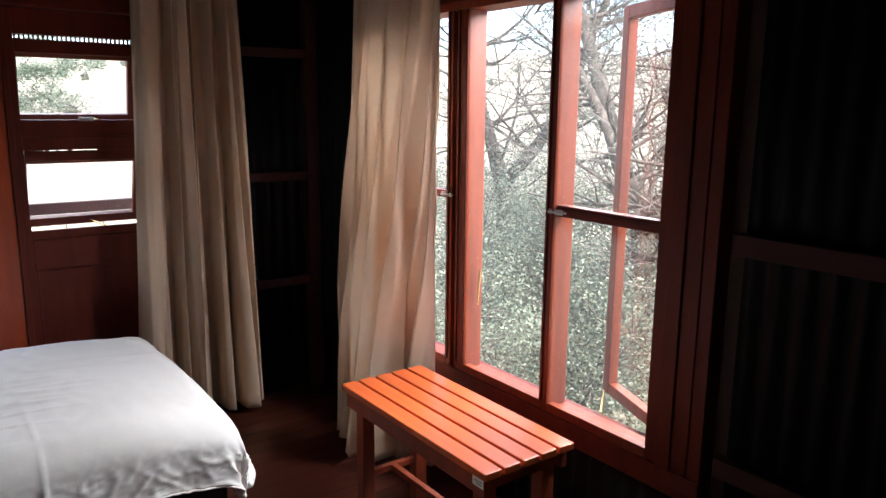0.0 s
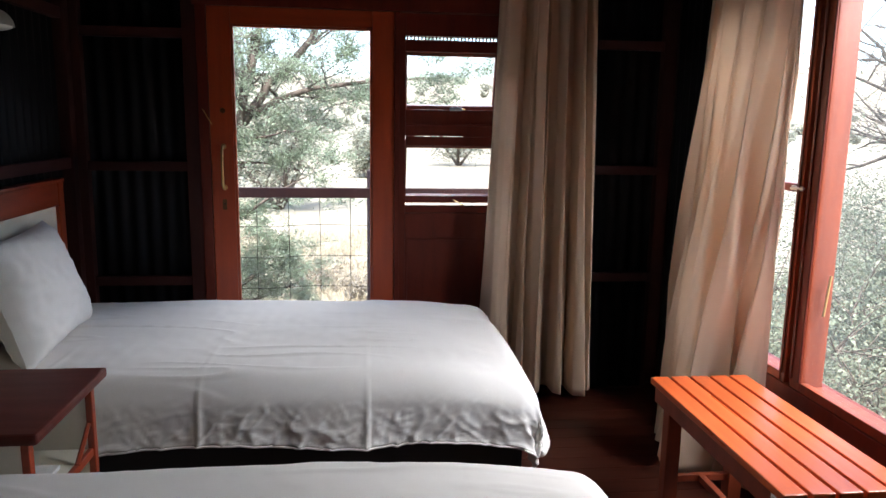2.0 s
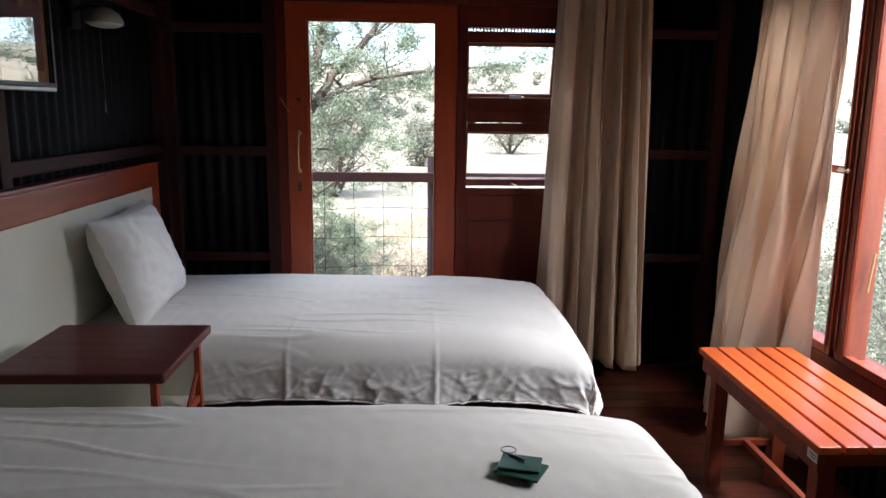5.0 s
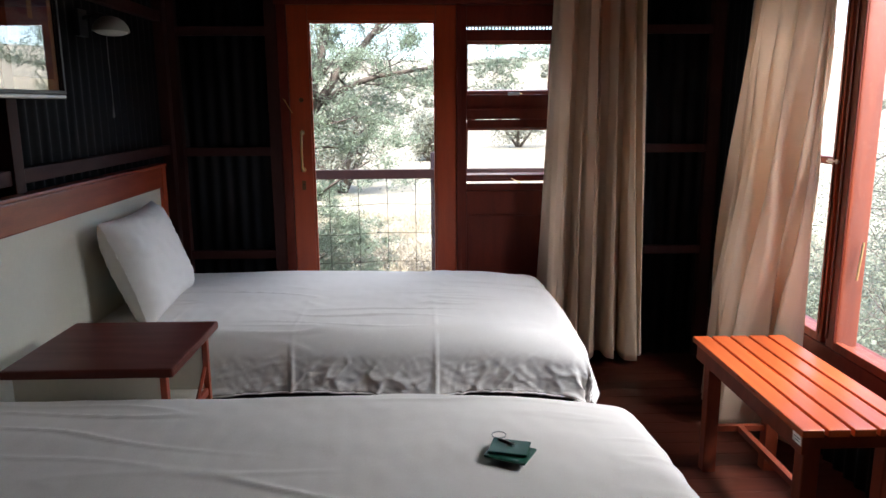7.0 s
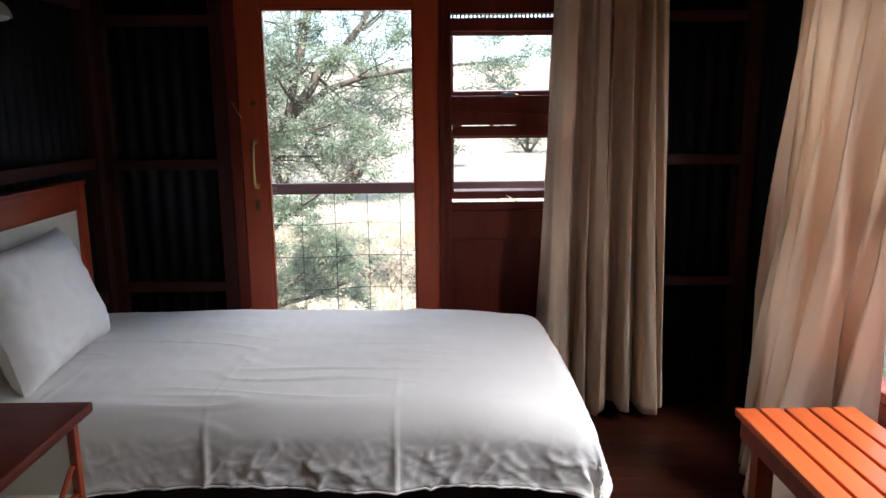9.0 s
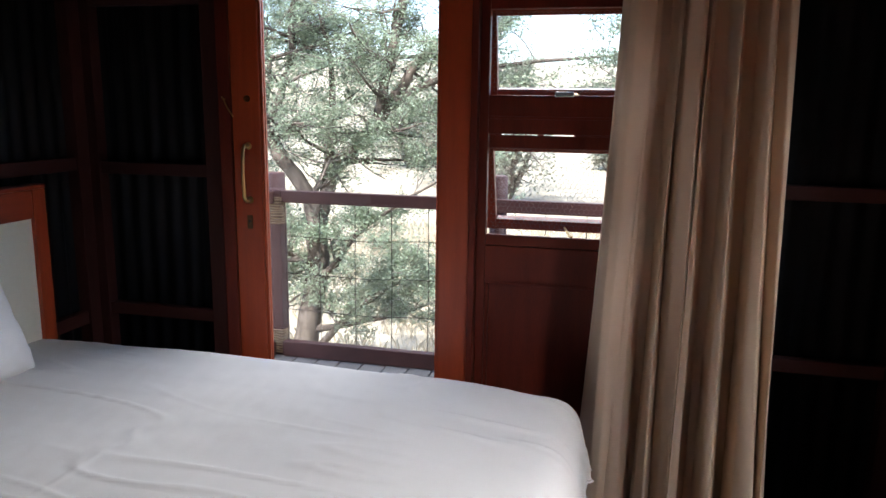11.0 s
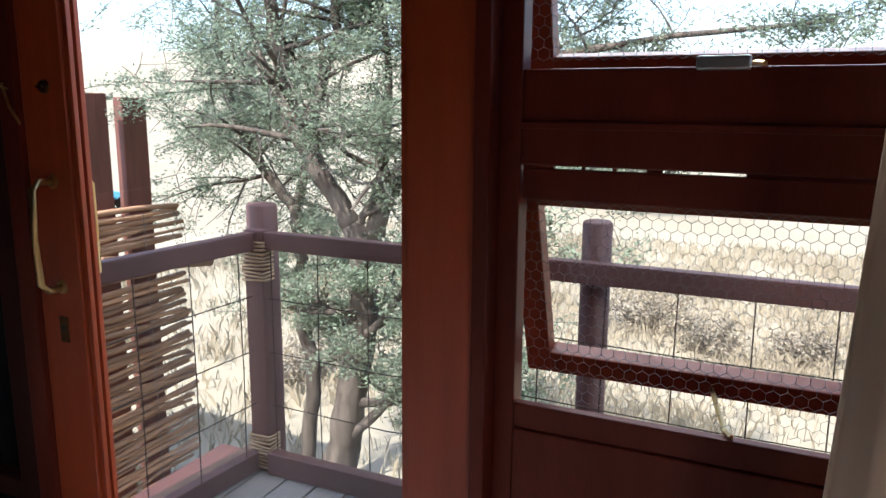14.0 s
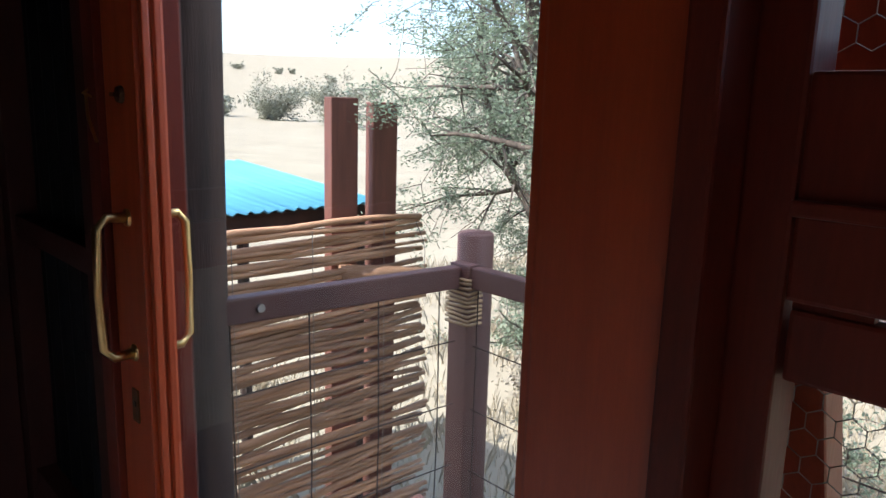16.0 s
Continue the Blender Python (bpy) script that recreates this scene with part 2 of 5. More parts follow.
def add_tube(bm, pts, radii, sides=8, cap=True):
    """A tube along points, with a radius for each."""
    pts = [Vector(p) for p in pts]
    rings = []
    up = Vector((0.31, 0.17, 0.93))
    for i, p in enumerate(pts):
        d = (pts[min(i + 1, len(pts) - 1)] - pts[max(i - 1, 0)]).normalized()
        x = d.cross(up)
        if x.length < 0.05:
            x = d.cross(Vector((1, 0, 0)))
        x.normalize()
        y = d.cross(x)
        r = radii[i] if hasattr(radii, "__len__") else radii
        rings.append([bm.verts.new(p + (x * math.cos(a) + y * math.sin(a)) * r) for a in (2 * math.pi * k / sides for k in range(sides))])
    for a, b in zip(rings, rings[1:]):
        for k in range(sides):
            bm.faces.new((a[k], a[(k + 1) % sides], b[(k + 1) % sides], b[k]))
    if cap:
        bm.faces.new(rings[0][::-1])
        bm.faces.new(rings[-1])
    return bm


def tube(pts, radii, sides=8):
    return add_tube(bmesh.new(), pts, radii, sides)


def mesh_of(name, bm, material, smooth=False):
    me = bpy.data.meshes.new(name)
    bmesh.ops.recalc_face_normals(bm, faces=bm.faces)
    bm.to_mesh(me)
    bm.free()
    me.materials.append(material)
    if smooth:
        me.polygons.foreach_set("use_smooth", [True] * len(me.polygons))
    return me


def thing(name, label, category, group="", kind="", at=(0, 0, 0)):
    ob = new(name)
    ob.location = at
    return tagged(ob, label, category, group, kind)


def part(name, bm, material, parent, label="", smooth=False):
    ob = new(name, mesh_of(name, bm, material, smooth))
    ob.parent = parent
    if parent.parent is None:
        ob.matrix_parent_inverse = Matrix.Translation(parent.location).inverted()
    return tagged(ob, label)


def structure(name, bm, material, label, category, smooth=False):
    return tagged(new(name, mesh_of(name, bm, material, smooth)), label, category, kind="structure")


def grid_mesh(name, f, nu, nv, material, smooth=True):
    us, vs = np.meshgrid(np.linspace(0, 1, nu), np.linspace(0, 1, nv), indexing="ij")
    co = np.stack(f(us, vs), -1).reshape(-1, 3)
    i = np.arange(nu * nv).reshape(nu, nv)
    q = np.stack([i[:-1, :-1], i[1:, :-1], i[1:, 1:], i[:-1, 1:]], -1).reshape(-1, 4)
    me = bpy.data.meshes.new(name)
    me.from_pydata(co.tolist(), [], q.tolist())
    me.materials.append(material)
    if smooth:
        me.polygons.foreach_set("use_smooth", [True] * len(me.polygons))
    return me


def corrugated(lo, hi, axis, at, pitch=0.076, depth=0.009, thick=0.0025):
    """A corrugated sheet that stands between lo and hi (along, z), waves along the wall."""
    bm = bmesh.new()
    n = max(int((hi[0] - lo[0]) / pitch * 8), 8)
    rows = []
    for side in (0, 1):
        for z in (lo[1], hi[1]):
            row = []
            for i in range(n + 1):
                u = lo[0] + (hi[0] - lo[0]) * i / n
                w = at + depth * math.sin(2 * math.pi * u / pitch) + side * thick
                row.append(bm.verts.new((u, w, z) if axis == "x" else (w, u, z)))
            rows.append(row)
    for a, b in ((0, 1), (2, 3), (0, 2), (1, 3)):
        for i in range(n):
            bm.faces.new((rows[a][i], rows[a][i + 1], rows[b][i + 1], rows[b][i]))
    return bm


# ---- room: floor, walls, ceiling ----
XL, XR, YB, ZC = -0.68, 2.39, -5.2, 2.75
structure("floor", box((XL - 0.1, YB - 0.1, -0.12), (XR + 0.1, 0.1, -0.02), 0), M_STUD, "dark timber subfloor under the boards", "floor")
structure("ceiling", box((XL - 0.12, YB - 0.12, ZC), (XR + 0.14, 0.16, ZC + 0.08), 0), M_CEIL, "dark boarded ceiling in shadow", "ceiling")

wall_north = structure("wall_north", box((XL - 0.1, 0.07, -0.1), (-0.075, 0.15, ZC), 0), M_CLAD, "dark timber and black corrugated iron wall with a glazed door", "wall")
part("wall_block", box((1.52, 0.07, -0.1), (XR + 0.14, 0.15, ZC), 0), M_CLAD, wall_north)
part("wall_block", box((-0.075, 0.07, 2.11), (1.52, 0.15, ZC), 0), M_CLAD, wall_north)
part("iron_sheet", corrugated((XL, 0), (-0.1, ZC), "x", 0.05), M_IRON, wall_north, "black corrugated iron sheet", True)
part("iron_sheet", corrugated((1.53, 0), (XR, ZC), "x", 0.05), M_IRON, wall_north, "black corrugated iron sheet", True)
for x0, x1 in ((XL, XL + 0.07), (-0.13, -0.062), (1.50, 1.57), (XR - 0.07, XR)):
    part("stud", box((x0, -0.005, 0), (x1, 0.062, ZC)), M_STUD, wall_north)
for z in (0.645, 1.232, 1.882):
    for x0, x1 in ((XL + 0.07, -0.13), (1.57, XR - 0.07)):
        part("batten", box((x0, 0.004, z - 0.024), (x1, 0.045, z + 0.024)), M_BATTEN, wall_north)

wall_west = structure("wall_west", box((XL - 0.12, YB, -0.1), (XL - 0.06, 0.07, ZC), 0), M_CLAD, "black corrugated iron wall with dark timber battens", "wall")
part("iron_sheet", corrugated((YB, 0), (-0.005, ZC), "y", XL - 0.03), M_IRON, wall_west, "black corrugated iron sheet", True)
for y in (-0.04, -1.60, -3.2, -4.8):
    part("stud", box((XL - 0.022, y - 0.032, 0), (XL + 0.032, y + 0.032, ZC)), M_STUD, wall_west)
for y0, y1 in ((-1.568, -0.072), (-3.168, -1.632), (-4.768, -3.232)):
    for z in (0.62, 1.25, 1.95):
        part("batten", box((XL - 0.018, y0, z - 0.026), (XL + 0.022, y1, z + 0.026)), M_BATTEN, wall_west)

WY0, WY1, WZ0, WZ1 = -2.51, -0.66, 0.505, 1.985
wall_east = structure("wall_east", box((XR + 0.03, YB, -0.1), (XR + 0.10, WY0, ZC), 0), M_CLAD, "black corrugated iron wall round a large timber window", "wall")
part("wall_block", box((XR + 0.03, WY1, -0.1), (XR + 0.10, 0.07, ZC), 0), M_CLAD, wall_east)
part("wall_block", box((XR + 0.03, WY0, -0.1), (XR + 0.10, WY1, WZ0 - 0.02), 0), M_CLAD, wall_east)
part("wall_block", box((XR + 0.03, WY0, WZ1 + 0.02), (XR + 0.10, WY1, ZC), 0), M_CLAD, wall_east)
part("iron_sheet", corrugated((YB, 0), (WY0 - 0.06, ZC), "y", XR + 0.015), M_IRON, wall_east, "black corrugated iron sheet", True)
part("iron_sheet", corrugated((WY0 - 0.06, 0), (-0.01, WZ0 - 0.06), "y", XR + 0.015), M_IRON, wall_east, "black corrugated iron sheet", True)
part("iron_sheet", corrugated((WY1 + 0.06, WZ0 - 0.06), (-0.01, ZC), "y", XR + 0.015), M_IRON, wall_east, "black corrugated iron sheet", True)
for y in (-3.9, -5.1):
    part("stud", box((XR - 0.045, y - 0.03, 0), (XR + 0.004, y + 0.03, ZC)), M_STUD, wall_east)
for z in (0.58, 1.245, 1.95):
    part("batten", box((XR - 0.035, -3.87, z - 0.03), (XR + 0.004, WY0 - 0.052, z + 0.03)), M_BATTEN, wall_east)
structure("wall_south", box((XL - 0.12, YB - 0.1, -0.1), (XR + 0.14, YB, ZC), 0), M_CLAD, "plain dark timber wall", "wall")

# ---- entrance door ----
door_frame = thing("door_frame", "dark red-brown stained timber door frame", "door frame", kind="structure", at=(0.45, 0.05, 0))
part("jamb", box((-0.062, -0.012, 0), (-0.0125, 0.12, 2.016)), M_DARKWOOD, door_frame)
part("jamb", box((0.9090, 0.014, 0), (0.9335, 0.12, 2.0155)), M_DARKWOOD, door_frame)
part("door_stop", box((0.888, 0.078, 0.012), (0.909, 0.118, 2.0155)), M_DARKWOOD, door_frame)
part("lintel", box((-0.075, -0.012, 2.0155), (1.52, 0.12, 2.11)), M_DARKWOOD, door_frame)
part("threshold", box((-0.062, 0.0, -0.02), (0.952, 0.14, 0.012)), M_DARKWOOD, door_frame)

door = thing("door_1", "closed red-brown timber door with one tall glass pane", "door", kind="structure", at=(0.45, 0.02, 0))
GX0, GX1, GZ0, GZ1 = 0.10, 0.796, 0.30, 1.932
part("stile", box((-0.012, 0.0, 0.015), (GX0, 0.045, 2.015), 0.004), M_MEDIUM, door)
part("stile", box((GX1, 0.0, 0.015), (0.908, 0.045, 2.015), 0.004), M_MEDIUM, door)
part("top_rail", box((GX0, 0.001, GZ1), (GX1, 0.044, 2.015), 0.003), M_MEDIUM_H, door)
part("bottom_rail", box((GX0, 0.001, 0.015), (GX1, 0.044, GZ0), 0.003), M_MEDIUM_H, door)
pane = part("pane", box((GX0 - 0.005, 0.020, GZ0 - 0.005), (GX1 + 0.005, 0.025, GZ1 + 0.005), 0), M_GLASS, door, "clear glass pane")
pane.visible_shadow = False
for y0, y1 in ((0.008, 0.019), (0.026, 0.037)):
    bm = bmesh.new()
    add_box(bm, (GX0, y0, GZ0), (GX0 + 0.012, y1, GZ1), 0.002)
    add_box(bm, (GX1 - 0.012, y0, GZ0), (GX1, y1, GZ1), 0.002)
    add_box(bm, (GX0 + 0.012, y0, GZ1 - 0.012), (GX1 - 0.012, y1, GZ1), 0.002)
    add_box(bm, (GX0 + 0.012, y0, GZ0), (GX1 - 0.012, y1, GZ0 + 0.012), 0.002)
    part("glazing_bead", bm, M_MEDIUM, door)
for s, y in ((-1, 0.0), (1, 0.045)):
    pts = [(0.05, y, 1.335), (0.05, y + s * 0.03, 1.337), (0.048, y + s * 0.044, 1.322), (0.047, y + s * 0.047, 1.23), (0.048, y + s * 0.044, 1.141), (0.05, y + s * 0.03, 1.126), (0.05, y, 1.128)]
    h = part("handle", tube(pts, [0.008, 0.007, 0.007, 0.006, 0.007, 0.007, 0.008], 8), M_BRASS, door, "brass pull handle", True)
    for z in (1.335, 1.128):
        part("handle_rose", tube([(0.05, y, z), (0.05, y + s * 0.004, z)], [0.014, 0.012], 12), M_BRASS, h)
kp = part("key_plate", box((0.036, -0.003, 1.015), (0.058, 0.0, 1.068), 0.001), M_BRONZE, door, "tarnished keyhole plate")
part("keyhole", tube([(0.047, -0.0045, 1.045), (0.047, -0.003, 1.045)], 0.005, 10), M_BLACK, kp)
part("bolt_rose", tube([(0.051, -0.006, 1.512), (0.051, 0.0, 1.512)], [0.011, 0.013], 12), M_BRONZE, door, "tarnished bolt rose")
part("bolt_knob", box((0.043, -0.014, 1.509), (0.059, -0.006, 1.515), 0.001), M_BRONZE, door)
hook = thing("cabin_hook", "small brass cabin hook on the door jamb", "hook", at=(-0.03, -0.014, 1.5))
part("hook_rod", tube([(-0.038, -0.018, 1.513), (-0.018, -0.023, 1.478), (0.004, -0.020, 1.443)], 0.0025, 6), M_BRASS, hook)
part("hook_eye", tube([(-0.045, -0.012, 1.518), (-0.038, -0.022, 1.513), (-0.031, -0.012, 1.508)], 0.002, 6), M_BRASS, hook)

# ---- side light with two awning windows ----
side = thing("window_1", "dark red-brown timber side light with two awning windows", "window", kind="structure", at=(1.23, 0.06, 0))
SX0, SX1 = 0.954, 1.52
OX0, OX1 = 0.987, 1.475
part("window_frame", box((SX0, 0.022, 0.0), (OX0, 0.062, 2.015)), M_DARKWOOD, side)
part("window_frame", box((OX1, 0.022, 0.0), (SX1, 0.062, 2.015)), M_DARKWOOD, side)
part("head_rail", box((OX0, 0.024, 1.905), (OX1, 0.098, 2.015)), M_DARKWOOD, side)
part("vent_rail", box((OX0, 0.024, 1.827), (OX1, 0.060, 1.886)), M_DARKWOOD, side)
bm = bmesh.new()
n = 26
for i in range(n):
    x = OX0 + (OX1 - OX0) * (i + 0.5) / n
    add_box(bm, (x - 0.0035, 0.05, 1.886), (x + 0.0035, 0.06, 1.905), 0)
part("vent_comb", bm, M_DARKWOOD, side, "slotted vent strip")
part("middle_rail", box((OX0, 0.024, 1.400), (OX1, 0.098, 1.535)), M_DARKWOOD, side)
part("middle_rail", box((OX0 + 0.003, 0.026, 1.350), (OX1, 0.044, 1.3955)), M_DARKWOOD, side)
# added blocks that break the slit of daylight between the rails into dashes
for xa, xb in ((0.99, 1.035), (1.075, 1.08), (1.118, 1.124), (1.165, 1.185), (1.29, 1.475)):
    part("gap_blocker", box((xa, 0.030, 1.395), (xb, 0.038, 1.4005), 0), M_DARKWOOD, side)
part("moulding", box((OX0, 0.015, 1.452), (OX1, 0.024, 1.462), 0.002), M_DARKWOOD, side)
part("lower_rail", box((OX0, 0.024, 0.995), (OX1, 0.042, 1.035)), M_DARKWOOD, side)
part("outer_sill", box((OX0, 0.042, 0.995), (OX1, 0.062, 1.010), 0.002), M_DARKWOOD, side)
part("cover_rail", box((OX0, 0.02, 0.86), (OX1, 0.098, 0.994)), M_DARKWOOD, side)
part("panel", box((OX0, 0.05, 0.10), (OX1, 0.08, 0.86)), M_DARKWOOD, side, "plain dark red timber panel")
part("panel_moulding", box((OX0, 0.03, 0.846), (OX1, 0.05, 0.86), 0.004), M_DARKWOOD, side)
part("panel_moulding", box((OX0, 0.03, 0.10), (OX0 + 0.014, 0.05, 0.846), 0.004), M_DARKWOOD, side)
part("foot_rail", box((OX0, 0.022, 0.0), (OX1, 0.098, 0.10)), M_DARKWOOD, side)


def awning(z0, z1, tilt, y):
    """A top-hung sash, swung outwards by tilt degrees."""
    m = Matrix.Translation((0, y, z1)) @ Matrix.Rotation(radians(tilt), 4, "X") @ Matrix.Translation((0, -y, -z1))
    x0, x1, w = OX0 - 0.03, OX1 + 0.03, 0.042
    sash = part("sash", add_box(add_box(add_box(box((x0, y, z0), (x0 + w, y + 0.035, z1), 0.003, m), (x1 - w, y, z0), (x1, y + 0.035, z1), 0.003, m), (x0 + w, y, z0), (x1 - w, y + 0.034, z0 + w), 0.003, m), (x0 + w, y, z1 - w), (x1 - w, y + 0.034, z1), 0.003, m), M_WINWOOD, side, "open awning sash")
    p = part("pane", box((x0 + w, y + 0.014, z0 + w), (x1 - w, y + 0.018, z1 - w), 0, m), M_GLASS, sash)
    p.visible_shadow = False
    part("stay", tube([m @ Vector((1.262, y - 0.002, z0 + 0.02)), Vector((1.29, y - 0.02, z0 + 0.032)), Vector((1.30, y - 0.035, z0 + 0.030))], 0.004, 6), M_BRASS, sash, "brass window stay")


awning(1.508, 1.850, 13, 0.064)
awning(1.008, 1.374, 20, 0.064)
part("catch", box((1.22, 0.012, 1.530), (1.285, 0.03, 1.548), 0.003), M_STEEL, side, "grey metal window catch")


def hex_wire(x0, x1, z0, z1, y, pitch, r):
    """Hexagonal wire netting as joined thin prisms."""
    verts, faces, done = [], [], set()
    a = pitch / math.sqrt(3)

    def seg(p, q):
        k = (round(p[0], 4), round(p[1], 4), round(q[0], 4), round(q[1], 4))
        if k in done or not (x0 <= p[0] <= x1 and x0 <= q[0] <= x1 and z0 <= p[1] <= z1 and z0 <= q[1] <= z1):
            return
        done.add(k)
        dx, dz = q[0] - p[0], q[1] - p[1]
        ln = math.hypot(dx, dz)
        nx, nz = -dz / ln * r, dx / ln * r
        b = len(verts)
        for c in (p, q):
            verts.extend([(c[0] + nx, y, c[1] + nz), (c[0] - nx, y, c[1] - nz), (c[0], y - 1.6 * r, c[1])])
        faces.extend([(b, b + 1, b + 4, b + 3), (b + 1, b + 2, b + 5, b + 4), (b + 2, b, b + 3, b + 5)])

    rows, cols = int((z1 - z0) / (1.5 * a)) + 3, int((x1 - x0) / pitch) + 3
    for j in range(rows):
        for i in range(cols):
            cx, cz = x0 + (i + 0.5 * (j % 2)) * pitch - 0.01, z0 + j * 1.5 * a - 0.01
            pt = [(cx + a * math.sin(radians(60 * k)), cz + a * math.cos(radians(60 * k))) for k in range(4)]
            for k in range(3):
                seg(pt[k], pt[k + 1])
    me = bpy.data.meshes.new("wire_netting")
    me.from_pydata(verts, [], faces)
    me.materials.append(M_WIRE)
    return me


for z0, z1 in ((1.036, 1.35), (1.536, 1.826)):
    w = new("wire_netting", hex_wire(OX0, OX1, z0, z1, 0.040, 0.0172, 0.00042))
    w.parent = side
    w.matrix_parent_inverse = Matrix.Translation(side.location).inverted()
    tagged(w, "thin hexagonal wire netting", kind="stuff")

# the side light sits 3 cm deeper than the latch side, and the leaf follows it
side.location.y += 0.03
side.location.x -= 0.02
door.location.y += 0.013
door.rotation_euler.z = radians(1.7)

# ---- east window ----
win = thing("window_2", "large red-brown timber window with open casements", "window", kind="structure", at=(XR, -1.5, WZ0))
XI, XO = XR - 0.035, XR + 0.09


def upright(y0, y1, z0=WZ0, z1=WZ1, x0=XI, x1=XO, name="mullion", label=""):
    return part(name, box((x0, y0, z0), (x1, y1, z1), 0.005), M_WINWOOD if name == "mullion" else M_DARKWOOD, win, label)


# frame and architraves take darker wood: shade of backlit faces put into colour
upright(-2.365, -2.318, name="window_frame")
upright(-2.42, -2.365, x0=XI - 0.012, x1=XO - 0.02, name="architrave")
upright(-2.477, -2.42, x0=XI - 0.004, x1=XO - 0.025, name="architrave")
upright(-2.522, -2.477, x0=XI, x1=XO - 0.03, name="architrave")
upright(-0.74, -0.66, name="window_frame")
upright(-1.275, -1.245, x1=XO - 0.035)
upright(-1.31, -1.275, z1=1.56, x0=XI + 0.02, x1=XO - 0.035)
upright(-1.31, -1.29, z0=1.56, x0=XI + 0.02, x1=XO - 0.035)
upright(-1.376, -1.31, x1=XO - 0.035)
upright(-1.876, -1.836, x1=XO - 0.03)
# dark beads paint the backlit shade on the inner faces of the mullions
for y0, y1 in ((-1.848, -1.836), (-1.876, -1.868), (-1.325, -1.31), (-1.376, -1.366), (-1.26, -1.245)):
    part("bead", box((XI - 0.006, y0, WZ0 + 0.035), (XI - 0.0005, y1, WZ1), 0.002), M_DARKWOOD, win, "glazing bead coloured dark for the backlit mullion face")
part("head_rail", box((XI, -2.42, WZ1), (XO, -0.66, WZ1 + 0.09)), M_WINWOOD, win)
part("head_bead", box((XI - 0.008, -2.365, WZ1 + 0.03), (XI - 0.0005, -0.66, WZ1 + 0.045), 0.003), M_DARKWOOD, win)
part("window_sill", box((XI - 0.005, -2.522, WZ0 - 0.055), (XO + 0.03, -0.66, WZ0), 0.006), M_DARKWOOD, win)
part("sill_apron", box((XI + 0.006, -2.522, WZ0 - 0.09), (XO - 0.03, -0.66, WZ0 - 0.055), 0.004), M_DARKWOOD, win)
for y0, y1 in ((-2.318, -1.876), (-1.836, -1.376), (-1.245, -0.74)):
    part("sill_bead", box((XI, y0, WZ0), (XI + 0.03, y1, WZ0 + 0.035), 0.004), M_WINWOOD, win)
    part("sill_slope", box((XI + 0.03, y0, WZ0), (XO - 0.025, y1, WZ0 + 0.018), 0.004), M_WINWOOD, win)
part("transom", box((XI + 0.008, -2.318, 1.237), (XI + 0.05, -1.876, 1.277), 0.004), M_DARKWOOD, win)
part("transom_bead", box((XI + 0.002, -2.318, 1.253), (XI + 0.0075, -1.876, 1.263), 0.002), M_DARKWOOD, win)
part("transom", box((XI + 0.008, -1.245, 1.235), (XI + 0.05, -0.74, 1.265), 0.004), M_DARKWOOD, win)
for y, z in ((-1.865, 1.252), (-1.225, 1.25)):
    la = part("latch", box((XI - 0.004, y - 0.05, z - 0.008), (XI + 0.002, y + 0.02, z + 0.01), 0.002), M_STEEL, win, "metal window latch")
    part("latch_arm", tube([(XI - 0.012, y - 0.075, z + 0.004), (XI - 0.012, y + 0.01, z)], 0.004, 6), M_STEEL, la)


def casement(hinge_y, width, turn, z0=WZ0 + 0.03, z1=WZ1 - 0.02, netted=False):
    """A side-hung sash, swung outwards; width is signed along y, turn in degrees."""
    m = Matrix.Translation((XO - 0.02, hinge_y, 0)) @ Matrix.Rotation(radians(turn), 4, "Z")
    w, s = abs(width), (1 if width > 0 else -1)
    bm = bmesh.new()
    f = 0.045

    def bx(y0, y1, za, zb):
        lo, hi = sorted((s * y0, s * y1))
        add_box(bm, (0, lo, za), (0.038, hi, zb), 0.004, m)

    bx(0, f, z0, z1)
    bx(w - f, w, z0, z1)
    bx(f, w - f, z0, z0 + f)
    bx(f, w - f, z1 - f, z1)
    sash = part("sash", bm, M_WINWOOD, win, "outward opened casement sash")
    lo, hi = sorted((s * (f - 0.004), s * (w - f + 0.004)))
    p = part("pane", box((0.016, lo, z0 + f - 0.004), (0.020, hi, z1 - f + 0.004), 0, m), M_GLASS, sash)
    p.visible_shadow = False
    if abs(turn) < 90:
        e = m @ Vector((-0.01, s * (w - 0.03), z0 + 0.01))
        part("stay", tube([e, (XO, hinge_y + s * 0.3, z0 - 0.01)], 0.004, 6), M_BRASS, sash, "brass casement stay")


casement(-2.325, 0.46, -22)
casement(-1.34, -0.47, 152)
part("stay_handle", tube([(XI + 0.05, -1.395, 0.80), (XI + 0.06, -1.40, 0.95)], 0.005, 6), M_BRASS, win, "brass casement stay")

for y0, y1, za, zb in ((-2.318, -1.876, WZ0 + 0.035, 1.237), (-2.318, -1.876, 1.277, WZ1), (-1.836, -1.376, WZ0 + 0.035, WZ1), (-1.245, -0.74, WZ0 + 0.035, 1.235), (-1.245, -0.74, 1.265, WZ1)):
    p = part("insect_screen", box((XI + 0.012, y0, za), (XI + 0.0135, y1, zb), 0), M_SCREEN, win, "fine grey insect netting")
    p.visible_shadow = False

# ---- floor boards ----
fl = bpy.data.objects["floor"]
bw = 0.105
shared = mesh_of("floor_board", box((XL, -bw / 2 + 0.001, -0.02), (XR + 0.03, bw / 2 - 0.001, 0.0), 0.0015), M_FLOOR)
y = 0.0
while y > YB:
    b = new("floor_board", shared)
    b.location = (0, y - bw / 2 + 0.02, 0)
    b.parent = fl
    y -= bw


